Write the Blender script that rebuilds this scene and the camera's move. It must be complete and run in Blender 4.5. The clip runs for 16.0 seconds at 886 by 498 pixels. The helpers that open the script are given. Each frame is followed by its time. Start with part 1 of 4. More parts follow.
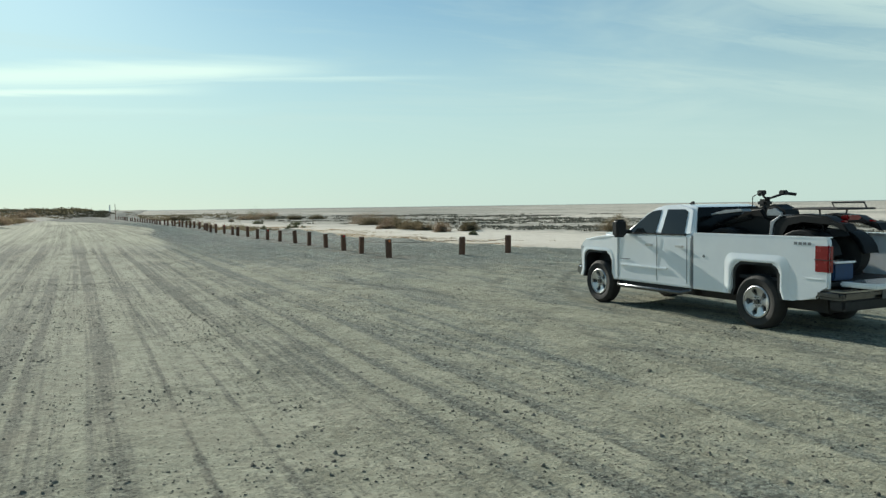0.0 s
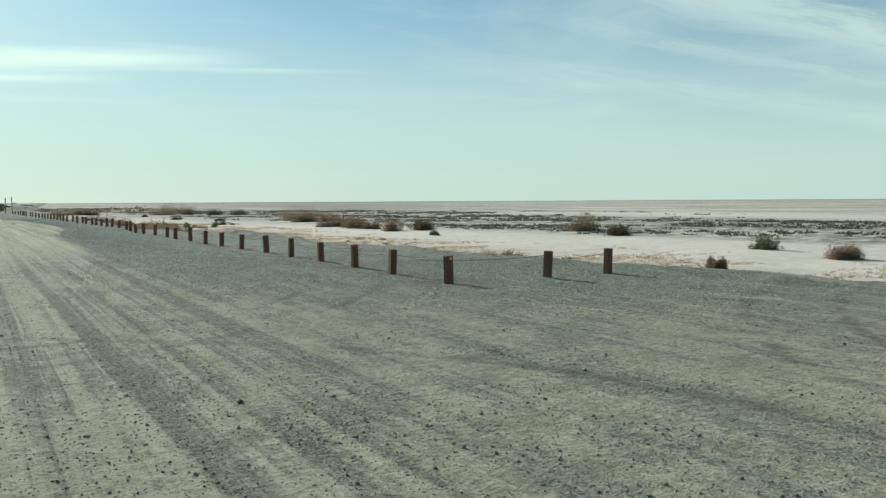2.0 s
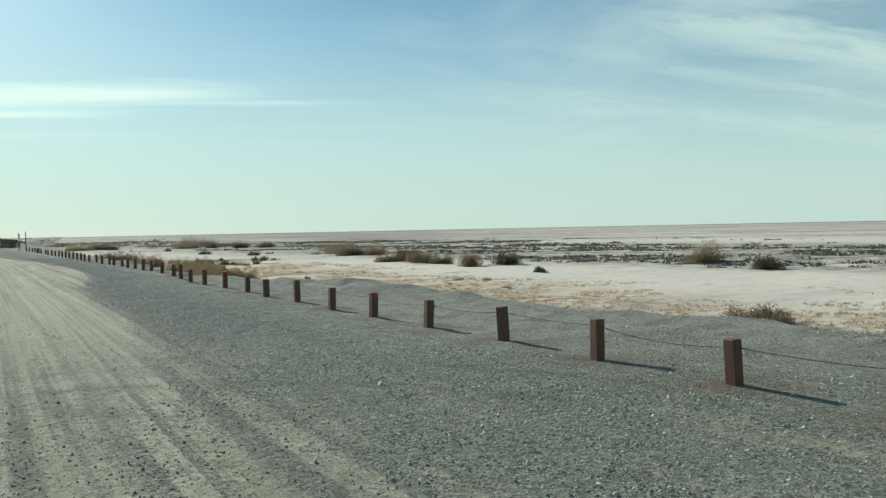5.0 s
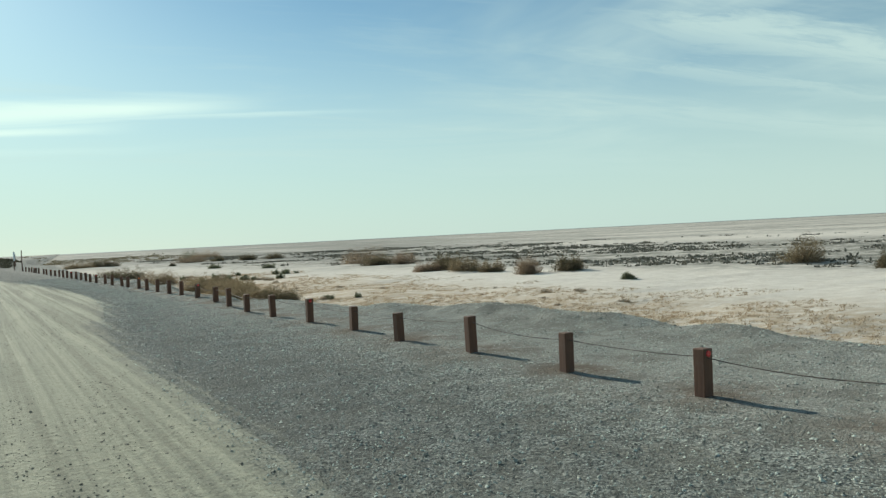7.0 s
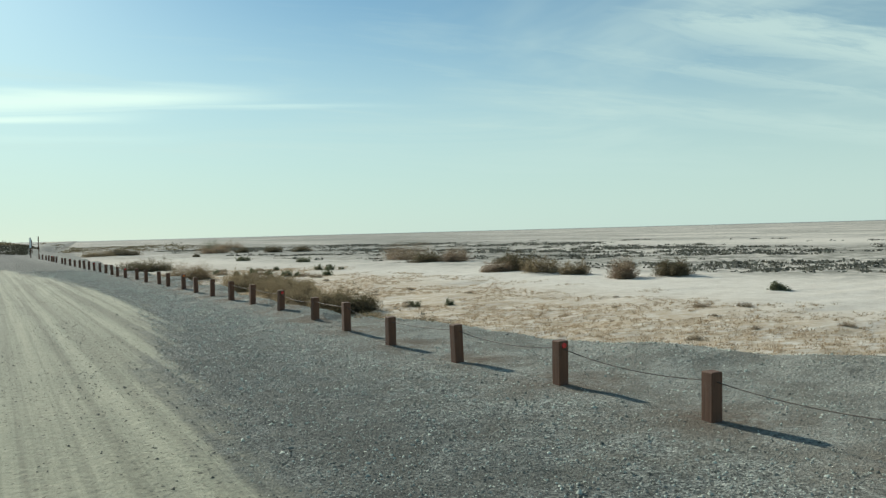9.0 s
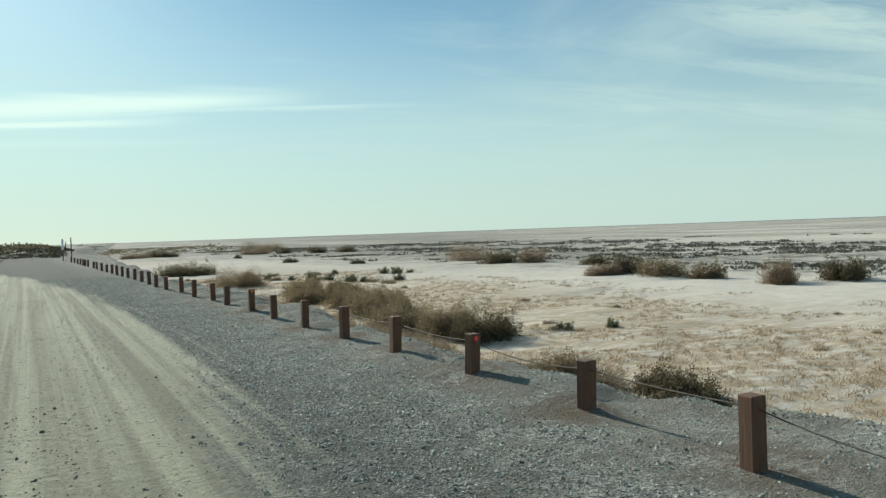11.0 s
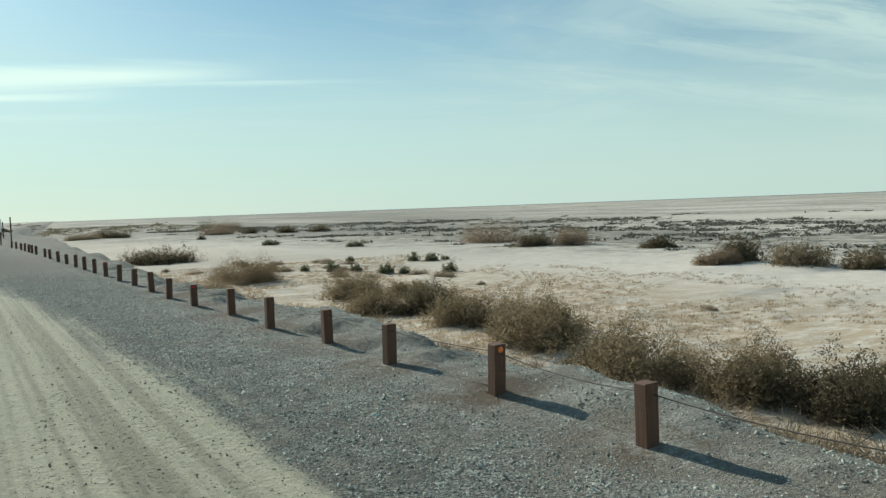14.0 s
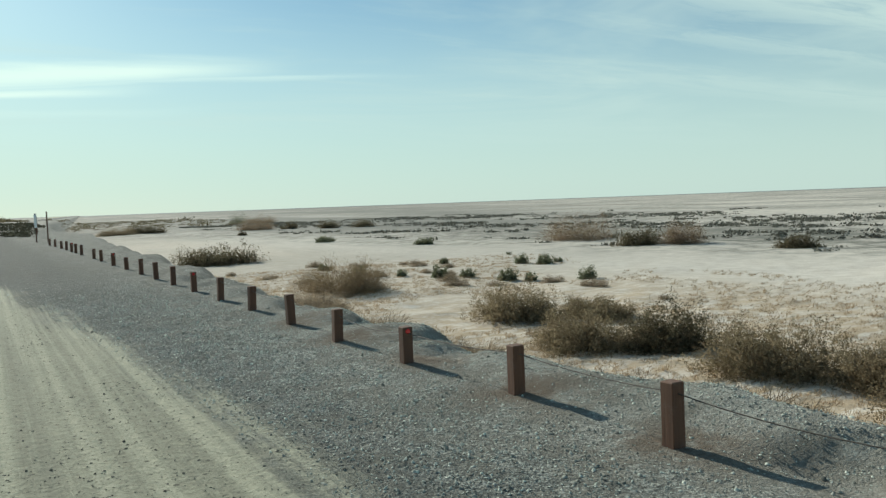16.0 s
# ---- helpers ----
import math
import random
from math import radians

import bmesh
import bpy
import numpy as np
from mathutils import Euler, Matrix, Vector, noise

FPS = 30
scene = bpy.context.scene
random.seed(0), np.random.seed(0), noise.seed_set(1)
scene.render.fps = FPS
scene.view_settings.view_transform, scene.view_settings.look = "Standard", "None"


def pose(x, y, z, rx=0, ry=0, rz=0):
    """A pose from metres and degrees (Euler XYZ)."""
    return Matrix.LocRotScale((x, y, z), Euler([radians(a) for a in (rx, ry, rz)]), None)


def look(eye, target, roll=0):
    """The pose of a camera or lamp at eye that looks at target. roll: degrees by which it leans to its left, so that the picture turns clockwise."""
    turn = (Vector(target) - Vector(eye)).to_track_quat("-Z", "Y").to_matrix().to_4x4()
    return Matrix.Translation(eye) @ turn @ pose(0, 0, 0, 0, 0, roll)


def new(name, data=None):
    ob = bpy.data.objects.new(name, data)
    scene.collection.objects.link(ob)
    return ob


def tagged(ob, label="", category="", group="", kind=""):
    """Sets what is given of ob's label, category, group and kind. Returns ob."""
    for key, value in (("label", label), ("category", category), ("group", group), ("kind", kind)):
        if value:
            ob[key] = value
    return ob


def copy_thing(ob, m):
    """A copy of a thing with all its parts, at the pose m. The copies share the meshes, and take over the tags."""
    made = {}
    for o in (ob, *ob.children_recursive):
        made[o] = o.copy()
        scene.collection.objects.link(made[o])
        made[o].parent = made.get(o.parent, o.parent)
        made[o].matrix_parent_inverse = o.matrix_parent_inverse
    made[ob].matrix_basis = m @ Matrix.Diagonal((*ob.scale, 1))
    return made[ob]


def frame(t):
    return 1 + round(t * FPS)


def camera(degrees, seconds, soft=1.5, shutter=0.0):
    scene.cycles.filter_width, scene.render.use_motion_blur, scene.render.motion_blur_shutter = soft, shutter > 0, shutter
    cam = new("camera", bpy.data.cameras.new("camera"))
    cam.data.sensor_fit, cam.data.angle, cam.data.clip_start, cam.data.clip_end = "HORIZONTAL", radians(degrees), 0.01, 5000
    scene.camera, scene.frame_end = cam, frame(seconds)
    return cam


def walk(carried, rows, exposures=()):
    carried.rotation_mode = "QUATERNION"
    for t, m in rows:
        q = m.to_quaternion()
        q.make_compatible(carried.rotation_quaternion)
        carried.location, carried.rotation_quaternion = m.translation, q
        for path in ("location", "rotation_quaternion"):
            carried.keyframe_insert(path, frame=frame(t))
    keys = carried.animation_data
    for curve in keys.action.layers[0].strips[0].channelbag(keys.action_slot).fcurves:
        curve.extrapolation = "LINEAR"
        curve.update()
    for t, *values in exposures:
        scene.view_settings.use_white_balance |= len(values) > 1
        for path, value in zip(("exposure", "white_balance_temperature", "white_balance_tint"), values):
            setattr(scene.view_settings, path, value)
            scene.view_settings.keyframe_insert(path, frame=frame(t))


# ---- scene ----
cam = camera(60.0, 16.0, soft=1.35)
PATH = [
    (0, (1.601, -0.613, 1.894), (2.315, 1.252, 1.781), -0.8),
    (0.5, (1.436, 1.965, 1.915), (2.191, 3.814, 1.819), -1.2),
    (1, (1.327, 4.638, 1.918), (2.137, 6.464, 1.817), -1.1),
    (1.5, (1.278, 7.417, 1.932), (2.153, 9.212, 1.816), -0.4),
    (2, (1.209, 10.08, 2.022), (2.12, 11.856, 1.896), -0.3),
    (2.5, (1.325, 13.013, 2.019), (2.239, 14.79, 1.936), -1.4),
    (3, (1.257, 15.779, 2.055), (2.182, 17.552, 1.99), -0.8),
    (3.5, (1.159, 18.546, 2.121), (2.09, 20.314, 2.041), 0.2),
    (4, (1.075, 21.321, 2.18), (2.001, 23.093, 2.108), -0.2),
    (4.5, (1.086, 24.296, 2.219), (1.982, 26.083, 2.159), -0.5),
    (7, (0.717, 38.3, 2.298), (1.607, 40.091, 2.26), -2.9),
    (7.5, (0.669, 41.236, 2.301), (1.56, 43.026, 2.261), -2.1),
    (8, (0.538, 44.092, 2.322), (1.42, 45.887, 2.286), -1.6),
    (8.5, (0.362, 46.801, 2.375), (1.232, 48.601, 2.331), -1.5),
    (11, (0.936, 62.27, 2.3), (1.714, 64.112, 2.253), -2.0),
    (11.5, (0.652, 64.74, 2.345), (1.398, 66.594, 2.27), -2.3),
    (12, (0.406, 67.221, 2.42), (1.127, 69.083, 2.318), -2.7),
    (12.5, (0.27, 69.977, 2.465), (1.023, 71.826, 2.351), -3.0),
    (13, (0.034, 72.522, 2.499), (0.879, 74.331, 2.38), -3.4),
    (13.5, (-0.256, 75.253, 2.529), (0.649, 77.032, 2.411), -2.0),
    (14, (-0.466, 77.936, 2.548), (0.432, 79.72, 2.438), -2.1),
    (14.5, (-0.837, 80.622, 2.612), (0.061, 82.406, 2.505), -2.2),
    (15, (-1.086, 83.421, 2.607), (-0.222, 85.222, 2.504), -2.1),
    (15.5, (-1.446, 86.144, 2.564), (-0.604, 87.955, 2.452), -2.1),
    (16, (-1.819, 88.733, 2.641), (-0.97, 90.541, 2.519), -2.1),
]
walk(cam, [(t, look(eye, target, roll)) for t, eye, target, roll in PATH], exposures=[(0, 0.1, 6500, 3), (16, 0.1, 6500, 3)])

# world, sun and exposure
SUN_AZ, SUN_EL = -10.0, 24.0     # degrees: azimuth from +y towards +x, and height

world = bpy.data.worlds.new("sky")
scene.world = world
world.use_nodes = True


class Nodes:
    """Short hand for a node tree."""

    def __init__(self, tree):
        self.t = tree
        tree.nodes.clear()

    def add(self, kind, **values):
        n = self.t.nodes.new(kind)
        for key, value in values.items():
            self.put(n, key, value)
        return n

    def put(self, n, key, value):
        key = int(key[1:]) if key[0] == "i" and key[1:].isdigit() else key.replace("_", " ")
        s = n.inputs[key]
        if isinstance(value, bpy.types.NodeSocket):
            self.t.links.new(value, s)
        elif isinstance(value, bpy.types.Node):
            self.t.links.new(value.outputs[0], s)
        else:
            s.default_value = value

    def math(self, op, a, b=0.0, c=0.0, clamp=False):
        n = self.t.nodes.new("ShaderNodeMath")
        n.operation, n.use_clamp = op, clamp
        for i, v in enumerate((a, b, c)):
            self.put(n, "i%d" % i, v)
        return n.outputs[0]

    def mix(self, f, a, b, blend="MIX"):
        n = self.t.nodes.new("ShaderNodeMix")
        n.data_type, n.blend_type = "RGBA", blend
        self.put(n, "i0", f)
        for i, v in ((6, a), (7, b)):
            self.put(n, "i%d" % i, (*v, 1.0) if isinstance(v, tuple) and len(v) == 3 else v)
        return n.outputs[2]

    def ramp(self, f, *stops):
        n = self.t.nodes.new("ShaderNodeValToRGB")
        e = n.color_ramp.elements
        while len(e) < len(stops):
            e.new(0.5)
        for el, (p, c) in zip(e, stops):
            el.position = p
            el.color = (c, c, c, 1) if isinstance(c, (int, float)) else (*c, 1)
        self.put(n, "i0", f)
        return n.outputs[0]

    def span(self, f, lo, hi, a=0.0, b=1.0):
        n = self.t.nodes.new("ShaderNodeMapRange")
        n.interpolation_type = "SMOOTHSTEP"
        for i, v in enumerate((f, lo, hi, a, b)):
            self.put(n, "i%d" % i, v)
        return n.outputs[0]

    def noise(self, v, scale, detail=3.0, rough=0.55, dist=0.0):
        n = self.add("ShaderNodeTexNoise", Scale=scale, Detail=detail, Roughness=rough, Distortion=dist)
        self.put(n, "Vector", v)
        return n.outputs[0]

    def voronoi(self, v, scale, out=0, feature="F1"):
        n = self.add("ShaderNodeTexVoronoi", Scale=scale)
        n.feature = feature
        self.put(n, "Vector", v)
        return n.outputs[out]

    def attribute(self, name):
        n = self.t.nodes.new("ShaderNodeAttribute")
        n.attribute_name = name
        return n.outputs["Fac"]

    def scaled(self, v, x, y, z, loc=(0, 0, 0), rot=(0, 0, 0)):
        n = self.add("ShaderNodeMapping", Scale=(x, y, z), Location=loc, Rotation=rot)
        self.put(n, "Vector", v)
        return n.outputs[0]


W = Nodes(world.node_tree)
way = W.add("ShaderNodeTexCoord").outputs["Generated"]
sky = W.add("ShaderNodeTexSky")
sky.sky_type, sky.sun_disc, sky.sun_elevation, sky.sun_rotation = "NISHITA", False, radians(SUN_EL), radians(SUN_AZ)
sky.altitude, sky.air_density, sky.dust_density, sky.ozone_density = 0.0, 1.0, 0.25, 3.0
parts_of_way = W.add("ShaderNodeSeparateXYZ", i0=way)
height = W.math("MAXIMUM", parts_of_way.outputs[2], 0.0)
# clouds lie on a plane overhead: the way divided by its height
flat = W.math("DIVIDE", 1.0, W.math("ADD", height, 0.06))
plane = W.add("ShaderNodeVectorMath", i0=way)
plane.operation = "SCALE"
W.put(plane, "Scale", flat)
streak = W.noise(W.scaled(plane.outputs[0], 0.5, 1.7, 0.0, (2.3, 0.6, 0), (0, 0, 0.12)), 1.1, 6.0, 0.6, 0.5)
veil = W.noise(W.scaled(plane.outputs[0], 0.35, 0.5, 0.0, (5.0, 1.0, 0), (0, 0, -0.5)), 0.9, 5.0, 0.6, 0.8)
cloud = W.math("ADD", W.math("MULTIPLY", W.span(streak, 0.5, 0.75), 0.3), W.math("MULTIPLY", W.span(veil, 0.45, 0.8), 0.55), clamp=True)
cloud = W.math("MULTIPLY", cloud, W.span(height, 0.03, 0.14))
# two bright ice streaks low towards the sun's side
wisp = W.noise(W.scaled(way, 3.0, 3.0, 40.0), 1.0, 5.0, 0.6, 0.3)
ice = 0.0
onward = W.math("ADD", W.math("MULTIPLY", parts_of_way.outputs[0], math.sin(radians(23))), W.math("MULTIPLY", parts_of_way.outputs[1], math.cos(radians(23))))
bank = W.math("DIVIDE", height, W.math("MAXIMUM", onward, 0.3))      # straight, level cloud banks across the way
for level, wide_of, reach, weight in ((0.180, 0.021, 0.27, 0.95), (0.157, 0.009, 0.12, 1.0), (0.166, 0.006, 0.42, 0.35), (0.128, 0.010, 0.20, 0.15)):
    off = W.math("ABSOLUTE", W.math("SUBTRACT", W.math("ADD", bank, W.math("MULTIPLY", W.math("SUBTRACT", wisp, 0.5), 0.024)), level))
    s1 = W.math("MULTIPLY", W.span(off, 0.0, wide_of, 1.0, 0.0), W.span(parts_of_way.outputs[0], reach - 0.22, reach, 1.0, 0.0))
    s1 = W.math("MULTIPLY", s1, W.span(parts_of_way.outputs[1], 0.2, 0.6))
    ice = W.math("MAXIMUM", ice, W.math("MULTIPLY", s1, weight))
# thin feathered bands across the other side
on_plane = W.add("ShaderNodeSeparateXYZ", i0=plane.outputs[0])
feather = W.noise(W.scaled(plane.outputs[0], 0.9, 3.0, 0.0, (1.0, 4.0, 0), (0, 0, -0.25)), 1.3, 6.0, 0.62, 0.5)
for level, wide_of, weight in ((2.36, 0.34, 0.75), (2.86, 0.22, 0.45), (3.7, 0.5, 0.4)):
    off = W.math("ABSOLUTE", W.math("SUBTRACT", W.math("ADD", on_plane.outputs[1], W.math("MULTIPLY", W.math("SUBTRACT", feather, 0.5), 0.9)), level))
    s1 = W.math("MULTIPLY", W.span(off, 0.0, wide_of, 1.0, 0.0), W.span(on_plane.outputs[0], 1.5, 2.4))
    s1 = W.math("MULTIPLY", s1, W.span(feather, 0.3, 0.6, 0.35, 1.0))
    cloud = W.math("MAXIMUM", cloud, W.math("MULTIPLY", s1, weight))
haze = W.span(height, 0.0, 0.34, 0.85, 0.0)
# haze scatters forward: brightest towards the sun, dimmer behind
sunward = W.span(W.math("ADD", W.math("MULTIPLY", parts_of_way.outputs[0], math.sin(radians(SUN_AZ + 25))), W.math("MULTIPLY", parts_of_way.outputs[1], math.cos(radians(SUN_AZ + 25)))), -0.5, 0.6)
blue = W.mix(1.0, sky.outputs[0], (0.98, 1.02, 1.0), "MULTIPLY")
colour = W.mix(haze, blue, W.mix(sunward, (5.4, 5.9, 6.3), (7.6, 8.05, 8.05)))
colour = W.mix(cloud, colour, (8.2, 8.6, 8.5))
colour = W.mix(ice, colour, (10.8, 11.2, 10.7))
colour = W.mix(1.0, colour, (0.84, 1.0, 0.975), "MULTIPLY")
back = W.add("ShaderNodeBackground", i0=colour, i1=0.085)
W.add("ShaderNodeOutputWorld", i0=back)

sun = new("sun", bpy.data.lights.new("sun", "SUN"))
sun.data.energy, sun.data.angle, sun.data.color = 5.0, radians(0.6), (1.0, 0.945, 0.86)
sun_way = Vector((math.sin(radians(SUN_AZ)) * math.cos(radians(SUN_EL)), math.cos(radians(SUN_AZ)) * math.cos(radians(SUN_EL)), math.sin(radians(SUN_EL))))
sun.matrix_world = look(sun_way * 60, (0, 0, 0))


# materials
def material(name):
    m = bpy.data.materials.new(name)
    m.use_nodes = True
    return m, Nodes(m.node_tree)


def plain(name, colour, rough=0.5, metal=0.0, vary=0.15, scale=20.0, bump=0.0, coat=0.0, spec=0.5):
    m, N = material(name)
    p = N.add("ShaderNodeTexCoord").outputs["Object"]
    n = N.noise(p, scale, 4.0)
    big = N.noise(p, scale * 0.13, 3.0)
    f = N.math("ADD", N.math("MULTIPLY", n, 0.5), N.math("MULTIPLY", big, 0.5))
    c = N.mix(N.span(f, 0.3, 0.7), tuple(v * (1 - vary) for v in colour), tuple(min(1, v * (1 + vary)) for v in colour))
    b = N.add("ShaderNodeBsdfPrincipled", Base_Color=c, Metallic=metal, Coat_Weight=coat, Coat_Roughness=0.05)
    N.put(b, "Specular IOR Level", spec)
    N.put(b, "Roughness", N.span(n, 0.2, 0.8, rough * 0.85, min(1, rough * 1.15)))
    if bump:
        bp = N.add("ShaderNodeBump", Strength=bump, Distance=0.01, Height=n)
        N.put(b, "Normal", bp.outputs[0])
    N.add("ShaderNodeOutputMaterial", i0=b)
    return m


def ground_material():
    m, N = material("desert_ground")
    pos = N.add("ShaderNodeNewGeometry").outputs["Position"]
    att = {k: N.attribute(k) for k in ("across", "lane", "sand", "dry", "dark", "rust", "start", "dusty", "distant", "sea")}
    sep = N.add("ShaderNodeSeparateXYZ", i0=pos)
    along = N.add("ShaderNodeCombineXYZ", i0=att["across"], i1=sep.outputs[1])
    fine = N.noise(pos, 9.0, 5.0, 0.65)
    mid = N.noise(pos, 1.1, 4.0, 0.6)
    wide = N.noise(pos, 0.16, 4.0, 0.6)
    clod = N.noise(pos, 7.5, 6.0, 0.8, 0.5)
    # crushed grey gravel: stones of two sizes, painted shade between them, bluish and dusty patches
    shift = N.add("ShaderNodeVectorMath", i0=pos)
    shift.operation = "ADD"
    wobble = N.add("ShaderNodeTexNoise", Scale=22.0, Detail=2.0)
    N.put(wobble, "Vector", pos)
    small = N.add("ShaderNodeVectorMath", i0=wobble.outputs["Color"])
    small.operation = "SCALE"
    N.put(small, "Scale", 0.05)
    N.put(shift, "i1", small.outputs[0])
    cell = N.add("ShaderNodeTexVoronoi", Scale=36.0)
    N.put(cell, "Vector", shift.outputs[0])
    grit = N.add("ShaderNodeSeparateColor", i0=cell.outputs["Color"]).outputs[0]
    big = N.add("ShaderNodeTexVoronoi", Scale=15.0)
    N.put(big, "Vector", shift.outputs[0])
    big_grit = N.add("ShaderNodeSeparateColor", i0=big.outputs["Color"]).outputs[0]
    tone = N.math("ADD", N.math("MULTIPLY", N.math("POWER", grit, 1.5), 0.72), N.math("MULTIPLY", big_grit, 0.28))
    gravel = N.mix(tone, (0.070, 0.074, 0.066), (0.830, 0.845, 0.735))
    speck = N.noise(pos, 34.0, 3.0, 0.7)
    # shade between stones, painted as dark noise specks
    gap_shade = N.span(speck, 0.36, 0.50, 0.65, 0.0)
    gravel = N.mix(gap_shade, gravel, (0.036, 0.038, 0.033))
    gravel = N.mix(N.span(N.noise(pos, 2.6, 5.0, 0.75, 0.5), 0.42, 0.66, 0.0, 0.5), gravel, (0.078, 0.084, 0.074))
    gravel = N.mix(N.math("MULTIPLY", N.span(N.math("ADD", att["across"], N.math("MULTIPLY", N.math("SUBTRACT", mid, 0.5), 2.5)), -2.2, 0.6), 0.60), gravel, (0.460, 0.450, 0.385))
    gravel = N.mix(N.math("MULTIPLY", N.span(N.math("ADD", mid, N.math("MULTIPLY", wide, 0.4)), 0.60, 0.82), 0.55), gravel, (0.200, 0.188, 0.150))
    gravel = N.mix(N.math("MULTIPLY", N.span(N.math("ADD", att["across"], N.math("MULTIPLY", N.math("SUBTRACT", mid, 0.5), 1.6)), -3.4, -1.2, 0.5, 0.0), N.span(sep.outputs[1], 34.0, 52.0)), gravel, (0.095, 0.106, 0.098))
    # far gravel darkened in colour to stand in for its backlit shade
    gravel = N.mix(N.span(N.math("ADD", sep.outputs[1], N.math("MULTIPLY", N.math("SUBTRACT", wide, 0.5), 30.0)), 98.0, 124.0, 0.0, 0.5), gravel, N.mix(clod, (0.070, 0.076, 0.066), (0.165, 0.168, 0.142)))
    # wheel tracks along the way
    track = N.noise(N.scaled(along, 3.1, 0.020, 1.0), 1.0, 5.0, 0.62, 0.10)
    ruts = N.noise(N.scaled(along, 1.25, 0.022, 1.0, (3, 0, 0)), 1.0, 6.0, 0.66, 0.25)
    # dark specks of grit in two sizes
    spot = N.add("ShaderNodeTexVoronoi", Scale=19.0, Randomness=1.0)
    N.put(spot, "Vector", shift.outputs[0])
    pick = N.add("ShaderNodeSeparateColor", i0=spot.outputs["Color"])
    f_spot = N.math("MULTIPLY", N.span(N.math("SUBTRACT", spot.outputs["Distance"], N.math("MULTIPLY", pick.outputs[1], 0.22)), 0.13, 0.23, 1.0, 0.0), N.span(pick.outputs[0], 0.42, 0.50))
    # the open yard: grey grit with pale greenish dust in patches and wheel lines
    stony = N.mix(tone, (0.095, 0.102, 0.088), (0.430, 0.452, 0.375))
    stony = N.mix(N.span(att["across"], -9.5, -5.0, 0.7, 0.0), stony, N.mix(tone, (0.105, 0.098, 0.073), (0.330, 0.312, 0.235)))
    stony = N.mix(N.math("MULTIPLY", f_spot, 0.6), stony, (0.062, 0.064, 0.052))
    dust = N.mix(N.span(N.math("ADD", N.math("MULTIPLY", clod, 0.55), N.math("MULTIPLY", mid, 0.45)), 0.36, 0.64), (0.290, 0.280, 0.204), (0.565, 0.545, 0.405))
    dust = N.mix(N.math("MULTIPLY", N.span(speck, 0.55, 0.66), 0.40), dust, (0.160, 0.158, 0.122))
    dust = N.mix(N.math("MULTIPLY", f_spot, N.span(fine, 0.38, 0.62, 0.25, 0.85)), dust, N.mix(pick.outputs[2], (0.060, 0.058, 0.042), (0.170, 0.165, 0.125)))
    blotch = N.noise(N.scaled(along, 0.62, 0.20, 1.0, (2, 5, 0)), 1.0, 8.0, 0.76, 0.6)
    lines = N.span(att["across"], -8.0, -3.0, 1.35, 0.40)
    weight = N.math("ADD", N.math("ADD", N.math("MULTIPLY", blotch, 0.45), N.math("MULTIPLY", clod, 0.20)), N.math("MULTIPLY", N.math("SUBTRACT", N.math("ADD", N.math("MULTIPLY", ruts, 0.38), N.math("MULTIPLY", track, 0.62)), 0.5), lines))
    weight = N.math("ADD", weight, N.math("MULTIPLY", N.math("SUBTRACT", att["dusty"], 0.5), 0.10))
    weight = N.math("SUBTRACT", weight, N.span(att["across"], -12.0, -8.5, 0.05, 0.0))
    yard = N.mix(N.span(weight, 0.285, 0.415), stony, dust)
    yard = N.mix(N.math("MULTIPLY", N.span(N.math("ADD", N.math("MULTIPLY", blotch, 0.5), N.math("MULTIPLY", mid, 0.5)), 0.46, 0.62, 0.0, 0.55), N.span(att["across"], -9.5, -6.0, 1.0, 0.25)), yard, N.mix(clod, (0.150, 0.135, 0.098), (0.300, 0.272, 0.205)))
    # wheel marks of turning cars
    for cx, cy, rad in ((-1.0, 31.6, 8.9), (-1.0, 31.6, 10.5), (22.0, 9.0, 13.2), (22.0, 9.0, 14.8), (-6.0, 12.0, 14.0)):
        dx, dy = N.math("SUBTRACT", sep.outputs[0], cx), N.math("SUBTRACT", sep.outputs[1], cy)
        off = N.math("ABSOLUTE", N.math("SUBTRACT", N.math("ADD", N.math("SQRT", N.math("ADD", N.math("MULTIPLY", dx, dx), N.math("MULTIPLY", dy, dy))), N.math("MULTIPLY", mid, 0.5)), rad))
        yard = N.mix(N.math("MULTIPLY", N.span(off, 0.04, 0.22, 1.0, 0.0), N.span(blotch, 0.40, 0.62, 0.5, 0.0)), yard, (0.129, 0.130, 0.105))
    # the pale packed lane farther on
    worn = N.mix(N.math("ADD", N.math("MULTIPLY", N.span(track, 0.38, 0.62), 0.62), N.math("MULTIPLY", N.span(clod, 0.35, 0.65), 0.4)), (0.290, 0.282, 0.204), (0.540, 0.522, 0.378))
    worn = N.mix(N.math("MULTIPLY", N.span(speck, 0.54, 0.64), 0.38), worn, (0.150, 0.148, 0.115))
    worn = N.mix(N.math("MULTIPLY", N.span(ruts, 0.50, 0.64), 0.45), worn, (0.185, 0.184, 0.138))
    lump_at = N.add("ShaderNodeTexVoronoi", Scale=10.0)
    N.put(lump_at, "Vector", shift.outputs[0])
    pick2 = N.add("ShaderNodeSeparateColor", i0=lump_at.outputs["Color"])
    f_lump = N.math("MULTIPLY", N.span(N.math("SUBTRACT", lump_at.outputs["Distance"], N.math("MULTIPLY", pick2.outputs[1], 0.16)), 0.08, 0.17, 1.0, 0.0), N.span(pick2.outputs[0], 0.66, 0.70))
